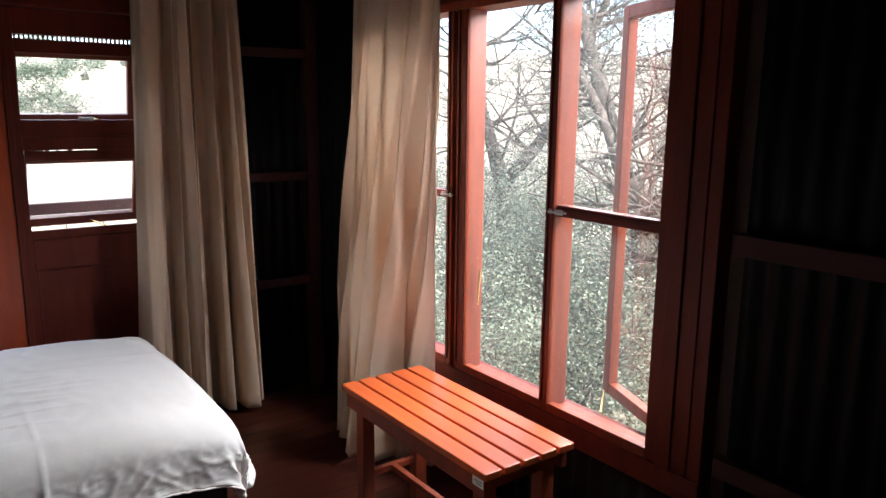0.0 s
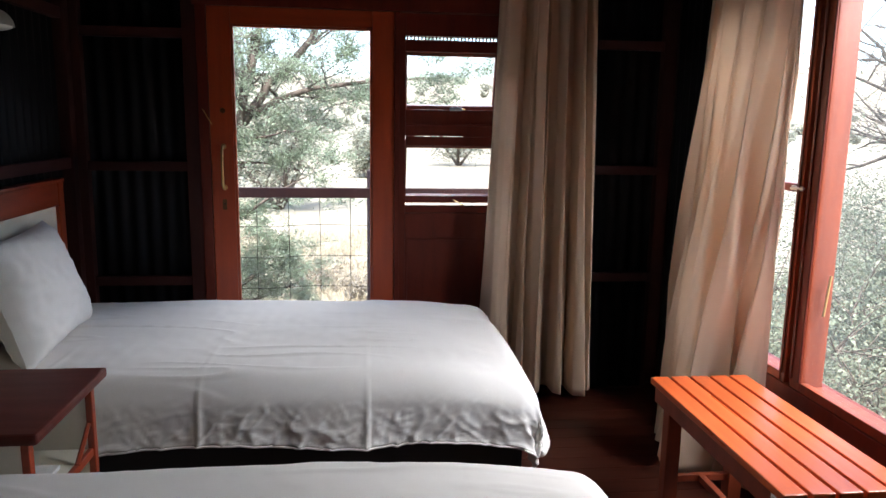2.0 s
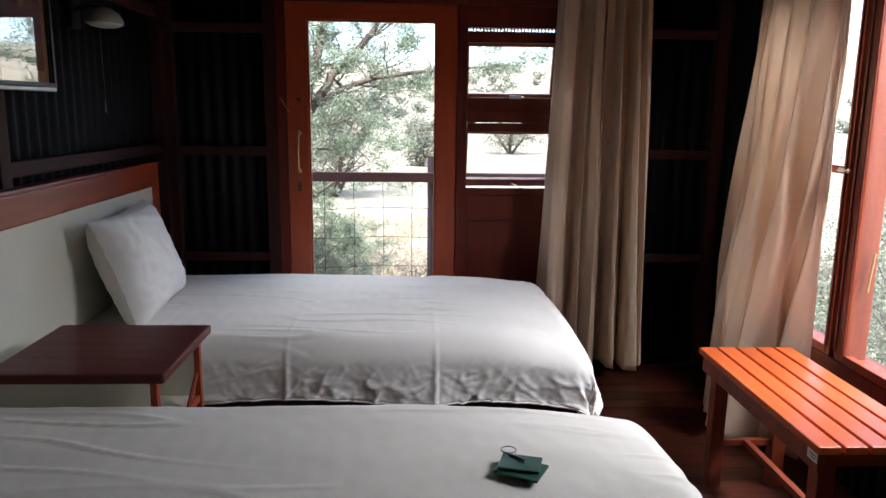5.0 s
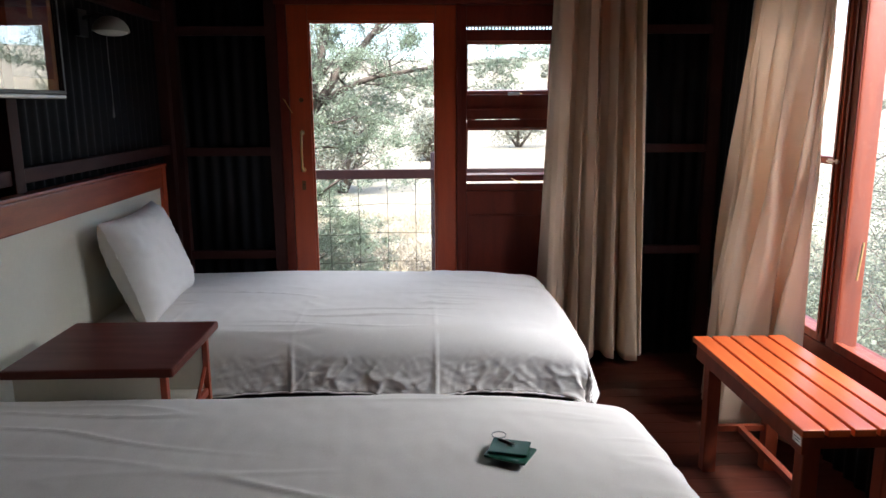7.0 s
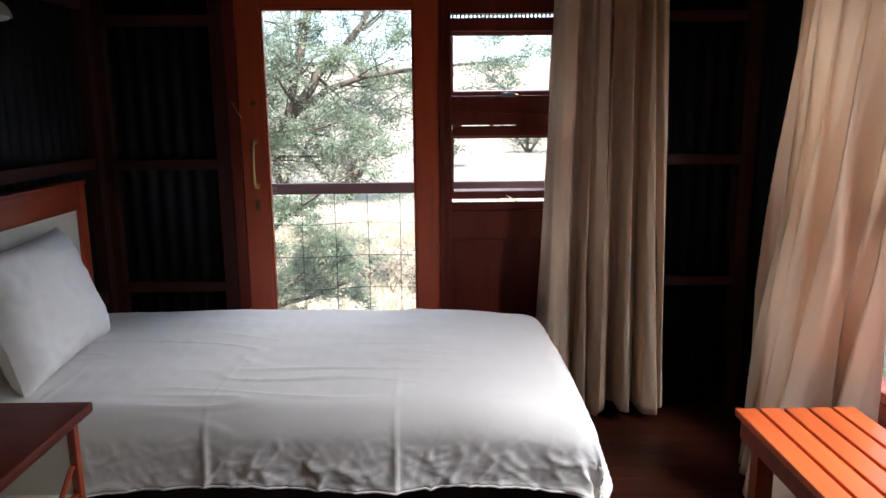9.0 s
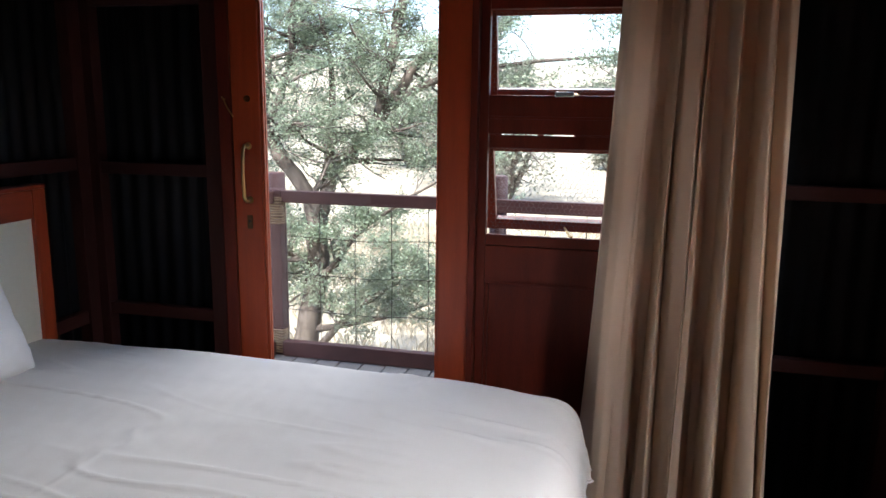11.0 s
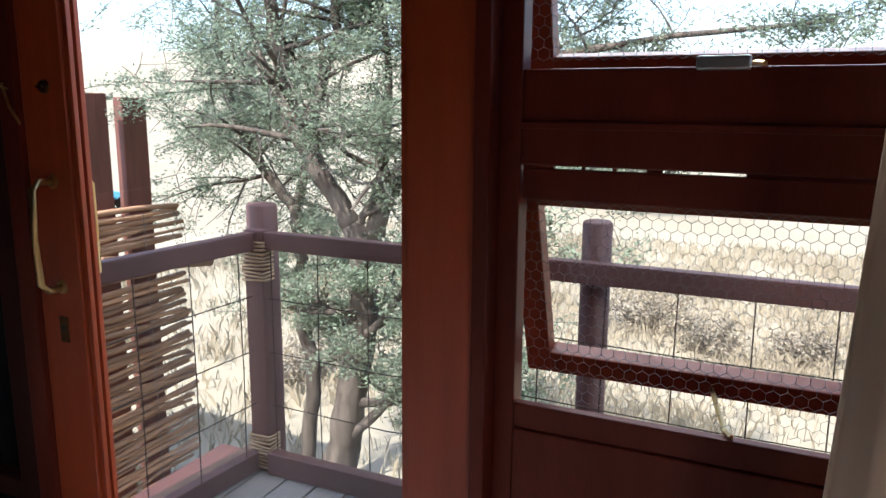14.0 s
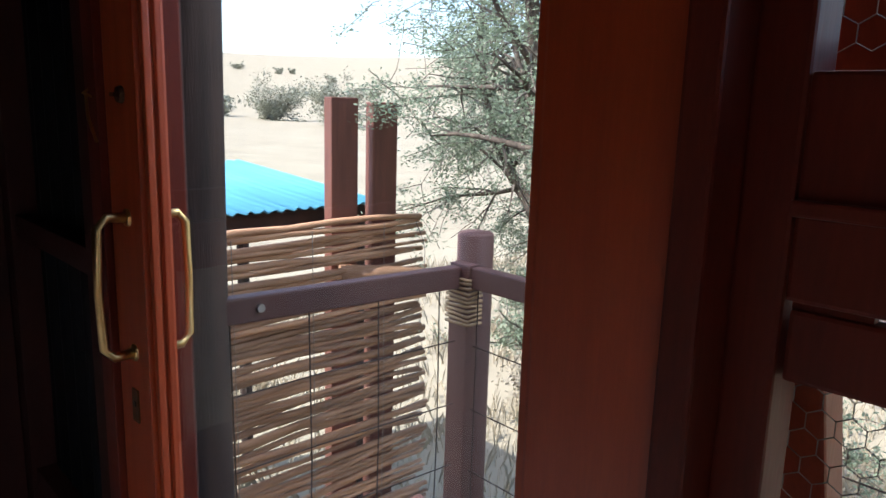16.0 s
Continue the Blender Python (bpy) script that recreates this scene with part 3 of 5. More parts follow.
# ---- beds ----
def fbm(x, y, z=0.0):
    return noise.noise(Vector((x, y, z)))


def ridge(x, y, z, k):
    """Sharp crests along the zero lines of a noise."""
    return max(1 - abs(fbm(x, y, z)) * k, 0.0) ** 2


def duvet_mesh(name, L, W, top, hem, seed):
    """A duvet drawn tight over a mattress (L along x, W along y), with ironed creases, hanging down on three sides."""
    nu, nv = 260, 190
    verts = []
    drop = top - hem
    r = 0.10
    q = r * math.pi / 2
    ex, ey0, ey1 = drop * 0.95, drop * 0.75, drop

    def bend(d, flare):
        """Distance along the cloth past the edge to (out, down)."""
        if d <= 0:
            return 0.0, 0.0
        if d < q:
            a = d / r
            return r * math.sin(a), r * (1 - math.cos(a))
        return r + (d - q) * flare, r + (d - q)

    ua, ub = -0.02, L - r + q + ex - r
    va, vb = -(W / 2 - r) - q - ey1 + r, (W / 2 - r) + q + ey0 - r
    for i in range(nu):
        for j in range(nv):
            u = ua + (ub - ua) * i / (nu - 1)
            v = va + (vb - va) * j / (nv - 1)
            dx = u - (L - r)
            dyn, dyf = -(W / 2 - r) - v, v - (W / 2 - r)
            ox, zx = bend(dx, 0.12)
            oy, zy = bend(max(dyn, dyf), 0.05)
            x = min(u, L - r) + ox
            y = (min(max(v, -(W / 2 - r)), W / 2 - r)) + (oy if dyf > 0 else -oy)
            z = top - max(zx, zy)
            low = min(max((max(zx, zy) - 0.05) / (drop - 0.05), 0), 1)
            crease = sum(math.exp(-((u - c) / 0.007) ** 2) for c in (0.30, 0.82, 1.37)) * 0.005
            edge = min(max((-0.1 - v) / 0.3, 0), 1)
            z += fbm(u * 1.2 + seed, v * 1.5) * 0.018 + fbm(u * 3.5 + seed, v * 7.0, 3.0) * 0.005 + fbm(u * 22 + seed, v * 14, 5.0) * 0.0012
            z += ridge(u * 1.6 + seed, v * 9.0 + u, 11.0, 7) * 0.006 * max(fbm(u * 1.4, v * 2 + seed, 12.0) + 0.15, 0) * 3
            sag = min(max((u - (L - 0.55)) / 0.55, 0), 1)
            z -= 0.06 * sag * sag * (0.5 + 0.5 * min(abs(v) / (W / 2), 1) ** 2)
            if zx <= 0 and zy <= 0:
                z += crease * 0.5 * edge
            if zy > 0:
                s = -1 if dyn > 0 else 1
                out = crease * (0.6 + low) + fbm(u * 3.2 + seed, zy * 1.5, 2.0) * 0.02 * low
                out += fbm(u * 9 + seed, zy * 6, 4.0) * 0.006 * low + fbm(u * 27 + seed, zy * 20, 8.0) * 0.004 * low + fbm(u * 55 + seed, zy * 38, 2.0) * 0.002 * low
                out += ridge(u * 9 + zy * 9 + seed, zy * 9.0, 6.0, 7.0) * 0.010 * low
                out += ridge(u * 15 - zy * 17 + seed, zy * 8.0, 9.0, 8.0) * 0.007 * low + ridge(u * 5 + seed, zy * 22.0 + u * 3, 13.0, 8.0) * 0.005 * low
                y += s * out
                z += fbm(u * 2.1 + seed, 0.3, 9.0) * 0.03 * low
            if zx > 0:
                x += fbm(v * 5.0 + seed, zx * 2, 7.0) * 0.03 * low + ridge(v * 7 + seed, zx * 4, 3.0, 4.0) * 0.018 * low
            if zx > 0 and zy > 0:
                k = min(zx, zy)
                fold = math.sin((dx - max(dyn, dyf)) * 26 + seed) * 0.030 * min(k / 0.12, 1) + math.sin((dx - max(dyn, dyf)) * 57) * 0.010 * min(k / 0.12, 1)
                x += fold * 0.7 - 0.30 * k
                y += (-1 if dyn > 0 else 1) * (fold * 0.7 - 0.30 * k)
                z -= 0.30 * k
            verts.append((x, y, max(z, 0.03)))
    faces = [(i * nv + j, (i + 1) * nv + j, (i + 1) * nv + j + 1, i * nv + j + 1) for i in range(nu - 1) for j in range(nv - 1)]
    me = bpy.data.meshes.new(name)
    me.from_pydata(verts, [], faces)
    me.materials.append(M_LINEN)
    me.polygons.foreach_set("use_smooth", [True] * len(faces))
    return me


def pillow_mesh(w, h, t, seed):
    nu = nv = 44
    verts, faces = [], []
    for s in (1, -1):
        for i in range(nu):
            for j in range(nv):
                a, b = 2 * i / (nu - 1) - 1, 2 * j / (nv - 1) - 1
                edge = (1 - a ** 4) * (1 - b ** 4)
                pinch = 1 - 0.09 * (1 - a * a) * b * b - 0.0
                pinch2 = 1 - 0.09 * (1 - b * b) * a * a
                d = s * t / 2 * max(edge, 0) ** 0.55 * (1 + 0.18 * fbm(a * 1.8 + seed, b * 1.8, s))
                wr = 0.006 * fbm(a * 7 + seed, b * 7, s * 3)
                verts.append((d + wr, a * w / 2 * pinch2, b * h / 2 * pinch))
        o = 0 if s == 1 else nu * nv
        for i in range(nu - 1):
            for j in range(nv - 1):
                faces.append((o + i * nv + j, o + (i + 1) * nv + j, o + (i + 1) * nv + j + 1, o + i * nv + j + 1))
    me = bpy.data.meshes.new("pillow")
    me.from_pydata(verts, [], faces)
    me.materials.append(M_LINEN)
    me.polygons.foreach_set("use_smooth", [True] * len(faces))
    return me


BED_TOP = 0.625


def bed(yc, W, L, seed, label, top=BED_TOP):
    b = thing("bed", label, "bed", "pair of single beds", at=(0.4, yc, 0))
    x0 = -0.61
    part("bed_base", box((x0 + 0.02, yc - W / 2 + 0.05, 0.08), (x0 + L - 0.06, yc + W / 2 - 0.05, 0.42), 0.015), M_BASE, b, "black cloth bed base")
    part("mattress", box((x0 + 0.01, yc - W / 2 + 0.03, 0.42), (x0 + L - 0.05, yc + W / 2 - 0.03, top - 0.06), 0.04), M_LINEN, b)
    for fx in (x0 + 0.12, x0 + L - 0.2):
        for fy in (yc - W / 2 + 0.14, yc + W / 2 - 0.14):
            part("foot", tube([(fx, fy, 0), (fx, fy, 0.08)], 0.025, 10), M_BLACK, b)
    du = new("duvet", duvet_mesh("duvet", L, W, top, top - 0.225, seed))
    tagged(du, "white cotton duvet creased and hanging over a bed", "duvet", "white bed linen")
    du.location = (x0, yc, 0)
    co = [v.co.copy() for v in du.data.vertices]
    hem = tube([co[i * 190] + Vector((0, 0, -0.002)) for i in range(0, 260, 2)], 0.0035, 5)
    ho = new("hem", mesh_of("hem", hem, M_LINEN, True))
    ho.parent = du
    hem = tube([co[259 * 190 + j] + Vector((0, 0, -0.002)) for j in range(0, 190, 2)], 0.0035, 5)
    ho = new("hem", mesh_of("hem", hem, M_LINEN, True))
    ho.parent = du
    mod = du.modifiers.new("thickness", "SOLIDIFY")
    mod.thickness, mod.offset = 0.008, -1
    return b


bed(-0.87, 1.18, 1.98, 1.7, "single bed with black base against a long headboard")
bed(-2.70, 1.18, 1.96, 5.2, "single bed with black base beside a nightstand", 0.68)
for yc, ry, top in ((-0.97, -20, BED_TOP), (-2.75, -27, 0.68)):
    p = tagged(new("pillow", pillow_mesh(0.70, 0.46, 0.19, yc)), "plump white pillow leaning on the headboard", "pillow", "white bed linen")
    p.matrix_world = pose(-0.475, yc, top + 0.205, 0, ry, 4)

# ---- headboard ----
hb = thing("headboard", "long cream panel headboard framed in red-brown wood", "headboard", at=(-0.63, -2.0, 0))
HY0, HY1 = -3.75, -0.30
part("panel", box((-0.652, HY0 + 0.06, 0.20), (-0.628, HY1 - 0.06, 1.08), 0.002), M_CREAM, hb, "cream laminate panel")
part("top_rail", box((-0.66, HY0, 1.075), (-0.612, HY1 - 0.062, 1.18), 0.006), M_REDTRIM, hb)
part("cap", box((-0.662, HY0, 1.18), (-0.606, HY1, 1.196), 0.005), M_REDTRIM, hb)
part("end_stile", box((-0.66, HY1 - 0.06, 0.0), (-0.612, HY1, 1.18), 0.005), M_MEDIUM, hb)
part("end_stile", box((-0.66, HY0 + 0.002, 0.0), (-0.612, HY0 + 0.06, 1.074), 0.005), M_MEDIUM, hb)

# ---- nightstand ----
ns = thing("nightstand", "cream nightstand with dark mahogany top and red edging", "nightstand", at=(-0.25, -1.85, 0))
NX0, NX1, NY0, NY1, NZ = -0.49, 0.0, -2.125, -1.65, 0.75
part("top", box((NX0, NY0, NZ - 0.028), (NX1, NY1, NZ), 0.008), M_MAHOG, ns, "dark mahogany top with rounded edge")
part("side_panel", box((NX0 + 0.02, NY0 + 0.03, 0.0), (NX1 - 0.05, NY0 + 0.05, NZ - 0.028), 0.001), M_CREAM, ns)
part("side_panel", box((NX0 + 0.02, NY1 - 0.05, 0.0), (NX1 - 0.05, NY1 - 0.03, NZ - 0.028), 0.001), M_CREAM, ns)
part("back_panel", box((NX0 + 0.02, NY0 + 0.05, 0.0), (NX0 + 0.035, NY1 - 0.05, NZ - 0.028), 0.001), M_CREAM, ns)
part("shelf", box((NX0 + 0.035, NY0 + 0.05, 0.50), (NX1 - 0.05, NY1 - 0.05, 0.518), 0.001), M_CREAM, ns)
part("shelf_edge", box((NX1 - 0.05, NY0 + 0.05, 0.497), (NX1 - 0.035, NY1 - 0.05, 0.521), 0.003), M_REDTRIM, ns)
part("floor_panel", box((NX0 + 0.035, NY0 + 0.05, 0.06), (NX1 - 0.05, NY1 - 0.05, 0.078), 0.001), M_CREAM, ns)
for ya in (NY0 + 0.028, NY1 - 0.052):
    part("corner_post", box((NX1 - 0.05, ya, 0.0), (NX1 - 0.03, ya + 0.024, NZ - 0.028), 0.003), M_REDTRIM, ns)
part("brace", tube([(NX1 - 0.04, NY1 - 0.06, 0.60), (NX1 - 0.04, NY1 - 0.11, 0.56), (NX1 - 0.04, NY1 - 0.16, 0.521)], 0.007, 6), M_REDTRIM, ns)
bk = thing("folded_booklet", "white folded booklet lying on the nightstand shelf", "booklet", at=(-0.2, -1.85, 0.518))
part("cover", box((-0.26, -1.97, 0.518), (-0.08, -1.82, 0.53), 0.003), M_PAPER, bk)

# ---- bench ----
bench = thing("bench", "orange varnished slatted wooden bench by the window", "bench", at=(2.02, -1.79, 0))
BX0, BX1, BY0, BY1, BZ = 1.812, 2.185, -2.175, -1.297, 0.55
g = 0.011
sw = (BX1 - BX0 - 4 * g) / 5
for i in range(5):
    x = BX0 + i * (sw + g)
    part("slat", box((x, BY0, BZ - 0.024), (x + sw, BY1, BZ), 0.004), M_BENCH, bench)
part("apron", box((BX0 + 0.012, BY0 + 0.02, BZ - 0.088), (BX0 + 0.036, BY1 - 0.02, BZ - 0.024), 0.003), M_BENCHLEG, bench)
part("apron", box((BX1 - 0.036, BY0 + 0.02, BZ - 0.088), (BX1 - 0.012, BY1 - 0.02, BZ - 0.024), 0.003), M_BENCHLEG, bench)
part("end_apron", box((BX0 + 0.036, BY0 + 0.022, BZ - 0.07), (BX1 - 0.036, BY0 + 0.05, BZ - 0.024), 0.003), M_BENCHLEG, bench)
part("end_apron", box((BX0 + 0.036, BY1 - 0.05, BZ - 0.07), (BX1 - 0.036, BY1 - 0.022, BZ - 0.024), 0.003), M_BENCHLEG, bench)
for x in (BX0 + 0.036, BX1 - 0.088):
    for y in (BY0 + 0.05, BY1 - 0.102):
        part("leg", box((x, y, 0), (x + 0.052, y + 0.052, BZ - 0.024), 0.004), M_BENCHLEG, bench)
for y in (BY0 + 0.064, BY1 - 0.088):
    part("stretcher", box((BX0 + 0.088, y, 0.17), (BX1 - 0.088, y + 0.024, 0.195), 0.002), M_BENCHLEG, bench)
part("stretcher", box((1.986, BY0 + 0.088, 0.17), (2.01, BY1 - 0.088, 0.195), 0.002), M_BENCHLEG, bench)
st = part("sticker", box((BX0 + 0.0095, BY0 + 0.022, BZ - 0.06), (BX0 + 0.012, BY0 + 0.072, BZ - 0.03), 0), M_PAPER, bench, "small white label")
for i, wd in enumerate((0.034, 0.026)):
    part("text_bar", box((BX0 + 0.009, BY0 + 0.028, BZ - 0.043 - i * 0.009), (BX0 + 0.0095, BY0 + 0.028 + wd, BZ - 0.040 - i * 0.009), 0), M_BLACK, st)


# ---- curtains ----
def curtain(name, label, path_top, path_bot, z0, z1, knots, deep, seed, soft=9, lean=0.0, ridge=0.0):
    """A curtain between a line at the top and one at the bottom (each two points in plan); knots are (place across, depth) of its folds."""
    t0, t1, b0, b1 = (np.array(p, float) for p in (*path_top, *path_bot))
    d = (t1 - t0) / np.linalg.norm(t1 - t0)
    nd = np.array([-d[1], d[0]])
    ku, kd = np.array(knots).T
    fine = np.linspace(0, 1, 1200)
    prof = np.interp(fine, ku, kd)
    prof = np.convolve(np.pad(prof, soft, "edge"), np.hanning(2 * soft + 1) / np.hanning(2 * soft + 1).sum(), "valid")

    def f(u, v):
        us = np.clip(u + lean * (v - 0.5) + 0.006 * np.sin(5 * v + u * 9 + seed) * v, 0, 1)
        base = (t0 + (t1 - t0) * u[..., None]) * (1 - v)[..., None] + (b0 + (b1 - b0) * u[..., None]) * v[..., None]
        off = np.interp(us, fine, prof) * deep * (0.75 + 0.45 * v)
        off = off * np.clip(u / 0.09, 0.1, 1) + ridge * v * (np.exp(-((u - 0.22 - 0.22 * v) / 0.17) ** 2) - 0.15)
        off += 0.006 * np.sin(u * 31 + v * 7 + seed) * v + 0.004 * np.sin(u * 67 - v * 11) * v
        p = base + nd * off[..., None] + d * (0.012 * np.sin(u * 40 + 3 * v))[..., None]
        z = z1 + (z0 - z1) * v + 0.012 * np.sin(u * 17 + seed) * v
        return p[..., 0], p[..., 1], z

    ob = new(name, grid_mesh(name, f, 300, 60, M_CURTAIN))
    m = ob.modifiers.new("thickness", "SOLIDIFY")
    m.thickness, m.offset = 0.003, 0
    return tagged(ob, label, "curtain", "cream curtains")


FOLDS_A = [(0, 0), (0.03, 0.6), (0.12, 1.0), (0.24, 0.7), (0.27, -0.8), (0.31, -0.9), (0.33, 0.4), (0.38, 0.7), (0.40, -0.3), (0.42, 0.5), (0.47, 0.8), (0.49, -0.2), (0.51, 0.5), (0.55, 0.2), (0.58, -0.9), (0.63, -0.7), (0.66, 0.7), (0.71, 0.9), (0.74, -0.8), (0.79, -1.0), (0.83, 0.5), (0.89, 0.8), (0.91, -0.4), (0.94, 0.4), (0.97, 0.3), (1, -0.3)]
FOLDS_B = [(0, 0.3), (0.04, 0.8), (0.07, -0.5), (0.10, 0.7), (0.135, -0.7), (0.16, -0.6), (0.19, 0.6), (0.24, 0.8), (0.275, -0.8), (0.30, -0.6), (0.33, 0.4), (0.42, 1.0), (0.48, 0.7), (0.505, -1.0), (0.53, -1.0), (0.55, 0.3), (0.60, 0.6), (0.615, -0.5), (0.63, 0.5), (0.72, 1.0), (0.75, -0.9), (0.775, -0.9), (0.79, 0.4), (0.85, 0.7), (0.87, -0.5), (0.885, 0.3), (0.95, 0.8), (0.97, -0.4), (1, 0.2)]
curtain("curtain", "cream cotton curtain hanging in folds beside the door", ((1.43, -0.10), (1.90, -0.10)), ((1.325, -0.13), (1.985, -0.12)), 0.05, 2.42, FOLDS_A, -0.078, 3)
curtain("curtain", "cream cotton curtain drawn aside at the window", ((2.285, -1.29), (2.285, -0.655)), ((2.27, -1.25), (2.12, -0.69)), 0.05, 2.42, FOLDS_B, 0.075, 11, 9, -0.26, 0.16)
for a, b2, lab in (((1.25, -0.12), (2.02, -0.10), "dark curtain track fixed to the door wall"), ((2.275, -2.6), (2.295, -0.30), "dark curtain track fixed to the window wall")):
    tr = thing("curtain_track", lab, "curtain track", at=(a[0], a[1], 2.42))
    part("track", box((a[0], a[1], 2.415), (b2[0], b2[1], 2.44), 0.003), M_STUD, tr)
    if b2[0] - a[0] > 0.1:
        for x in (a[0] + 0.1, b2[0] - 0.1):
            part("bracket", box((x, a[1], 2.44), (x + 0.02, 0.06, 2.46), 0.002), M_STUD, tr)
    else:
        for y in (a[1] + 0.1, b2[1] - 0.1):
            part("bracket", box((a[0], y, 2.44), (XR + 0.02, y + 0.02, 2.46), 0.002), M_STUD, tr)

# ---- wall lamp, picture, key tag ----
lamp = thing("wall_lamp", "grey enamel wall lamp with a pull cord, unlit", "wall lamp", at=(-0.6, -0.95, 1.84))
part("back_plate", box((XL - 0.03, -1.0, 1.80), (XL - 0.005, -0.90, 1.92), 0.004), M_BLACK, lamp)
part("arm", tube([(XL - 0.01, -0.95, 1.88), (-0.62, -0.95, 1.90), (-0.56, -0.95, 1.885)], 0.009, 8), M_BLACK, lamp)
bm = bmesh.new()
for k in range(9):
    a = k / 8 * math.pi / 2
    ring = [bm.verts.new((-0.555 + 0.105 * math.cos(a) * math.cos(q) * 0.75, -0.95 + 0.125 * math.cos(a) * math.sin(q), 1.82 + 0.07 * math.sin(a))) for q in (2 * math.pi * i / 24 for i in range(24))]
    if k:
        for i in range(24):
            bm.faces.new((prev[i], prev[(i + 1) % 24], ring[(i + 1) % 24], ring[i]))
    prev = ring
bm.faces.new(prev)
sh = part("shade", bm, M_LAMP, lamp, "grey enamel shade", True)
bm = bmesh.new()
bmesh.ops.create_uvsphere(bm, u_segments=20, v_segments=10, radius=1.0, matrix=pose(-0.555, -0.95, 1.822) @ Matrix.Diagonal((0.072, 0.115, 0.02, 1)))
part("diffuser", bm, mat("frosted_lamp_glass", (0.55, 0.57, 0.52), rough=0.4, bump=0), sh, "frosted glass diffuser", True)
part("pull_cord", tube([(-0.56, -1.0, 1.81), (-0.56, -1.005, 1.70), (-0.558, -1.0, 1.55), (-0.555, -1.01, 1.44)], 0.0012, 6), M_CORD, lamp, "thin pale pull cord")
lamp.location.z -= 0.035
lamp.scale = (0.85, 0.8, 0.9)
part("cord_pull", tube([(-0.555, -1.01, 1.45), (-0.553, -1.02, 1.40)], [0.003, 0.006], 8), M_CORD, lamp)


def photo_mat():
    """A printed seascape at dusk: navy sky with pale cloud bands over a dim shore."""
    m = bpy.data.materials.new("dusk_print")
    m.use_nodes = True
    n, l = m.node_tree.nodes, m.node_tree.links
    tc, sep, mp, ns_, add, ramp = n.new("ShaderNodeTexCoord"), n.new("ShaderNodeSeparateXYZ"), n.new("ShaderNodeMapping"), n.new("ShaderNodeTexNoise"), n.new("ShaderNodeMath"), n.new("ShaderNodeValToRGB")
    mp.inputs["Scale"].default_value = (1, 2.0, 7.0)
    l.new(tc.outputs["Generated"], sep.inputs[0])
    l.new(tc.outputs["Generated"], mp.inputs[0])
    l.new(mp.outputs[0], ns_.inputs[0])
    ns_.inputs["Scale"].default_value = 2.2
    add.operation = "MULTIPLY_ADD"
    l.new(ns_.outputs[0], add.inputs[0])
    add.inputs[1].default_value = 0.35
    l.new(sep.outputs[2], add.inputs[2])
    e = ramp.color_ramp.elements
    e[0].position, e[0].color = 0.15, (0.10, 0.09, 0.07, 1)
    e[1].position, e[1].color = 1.0, (0.02, 0.03, 0.08, 1)
    for pos, c in ((0.4, (0.16, 0.17, 0.2)), (0.6, (0.10, 0.13, 0.22)), (0.75, (0.22, 0.25, 0.32)), (0.85, (0.05, 0.07, 0.16))):
        k = e.new(pos)
        k.color = (*c, 1)
    l.new(add.outputs[0], ramp.inputs[0])
    l.new(ramp.outputs[0], n["Principled BSDF"].inputs["Base Color"])
    n["Principled BSDF"].inputs["Roughness"].default_value = 0.5
    return m


pic = thing("framed_picture", "dusk print with tan mount behind glass in a black frame", "picture", at=(XL, -1.57, 1.77))
PY0, PY1, PZ0, PZ1 = -1.89, -1.25, 1.53, 2.0
pic.rotation_euler.z = radians(-1.2)
part("mount", box((XL - 0.002, PY0 + 0.012, PZ0 + 0.012), (XL + 0.026, PY1 - 0.012, PZ1 - 0.012), 0), M_MAT, pic)
part("print", box((XL + 0.026, PY0 + 0.055, PZ0 + 0.055), (XL + 0.028, PY1 - 0.045, PZ1 - 0.05), 0), photo_mat(), pic, "printed shore under a navy sky")
part("tower", box((XL + 0.028, -1.43, 1.79), (XL + 0.0285, -1.40, 1.88), 0), M_MAT, pic)
part("picture_glass", box((XL + 0.034, PY0 + 0.014, PZ0 + 0.014), (XL + 0.036, PY1 - 0.014, PZ1 - 0.014), 0), M_PICGLASS, pic, "glossy picture glass").visible_shadow = False
for lo, hi in (((PY0, PZ0), (PY1, PZ0 + 0.014)), ((PY0, PZ1 - 0.014), (PY1, PZ1)), ((PY0, PZ0 + 0.014), (PY0 + 0.014, PZ1 - 0.014)), ((PY1 - 0.014, PZ0 + 0.014), (PY1, PZ1 - 0.014))):
    part("frame_bar", box((XL - 0.004, lo[0], lo[1]), (XL + 0.046, hi[0], hi[1]), 0.002), M_BLACK, pic)
part("frame_lip", box((XL - 0.004, PY0 - 0.008, PZ0 - 0.016), (XL + 0.04, PY1 + 0.008, PZ0 - 0.0005), 0.004), M_STEEL, pic, "silver outer lip")
part("frame_lip", box((XL - 0.004, PY1 + 0.0005, PZ0), (XL + 0.04, PY1 + 0.008, PZ1), 0.003), M_STEEL, pic, "silver outer lip")

tag = thing("key_tag", "dark green plastic key tag with a steel ring", "key tag", at=(0.975, -2.36, BED_TOP))
part("tag", box((0.925, -2.425, BED_TOP + 0.012), (1.025, -2.345, BED_TOP + 0.018), 0.002, Matrix.Translation((0.975, -2.385, 0)) @ Matrix.Rotation(radians(-28), 4, "Z") @ Matrix.Translation((-0.975, 2.385, 0))), M_GREEN, tag)
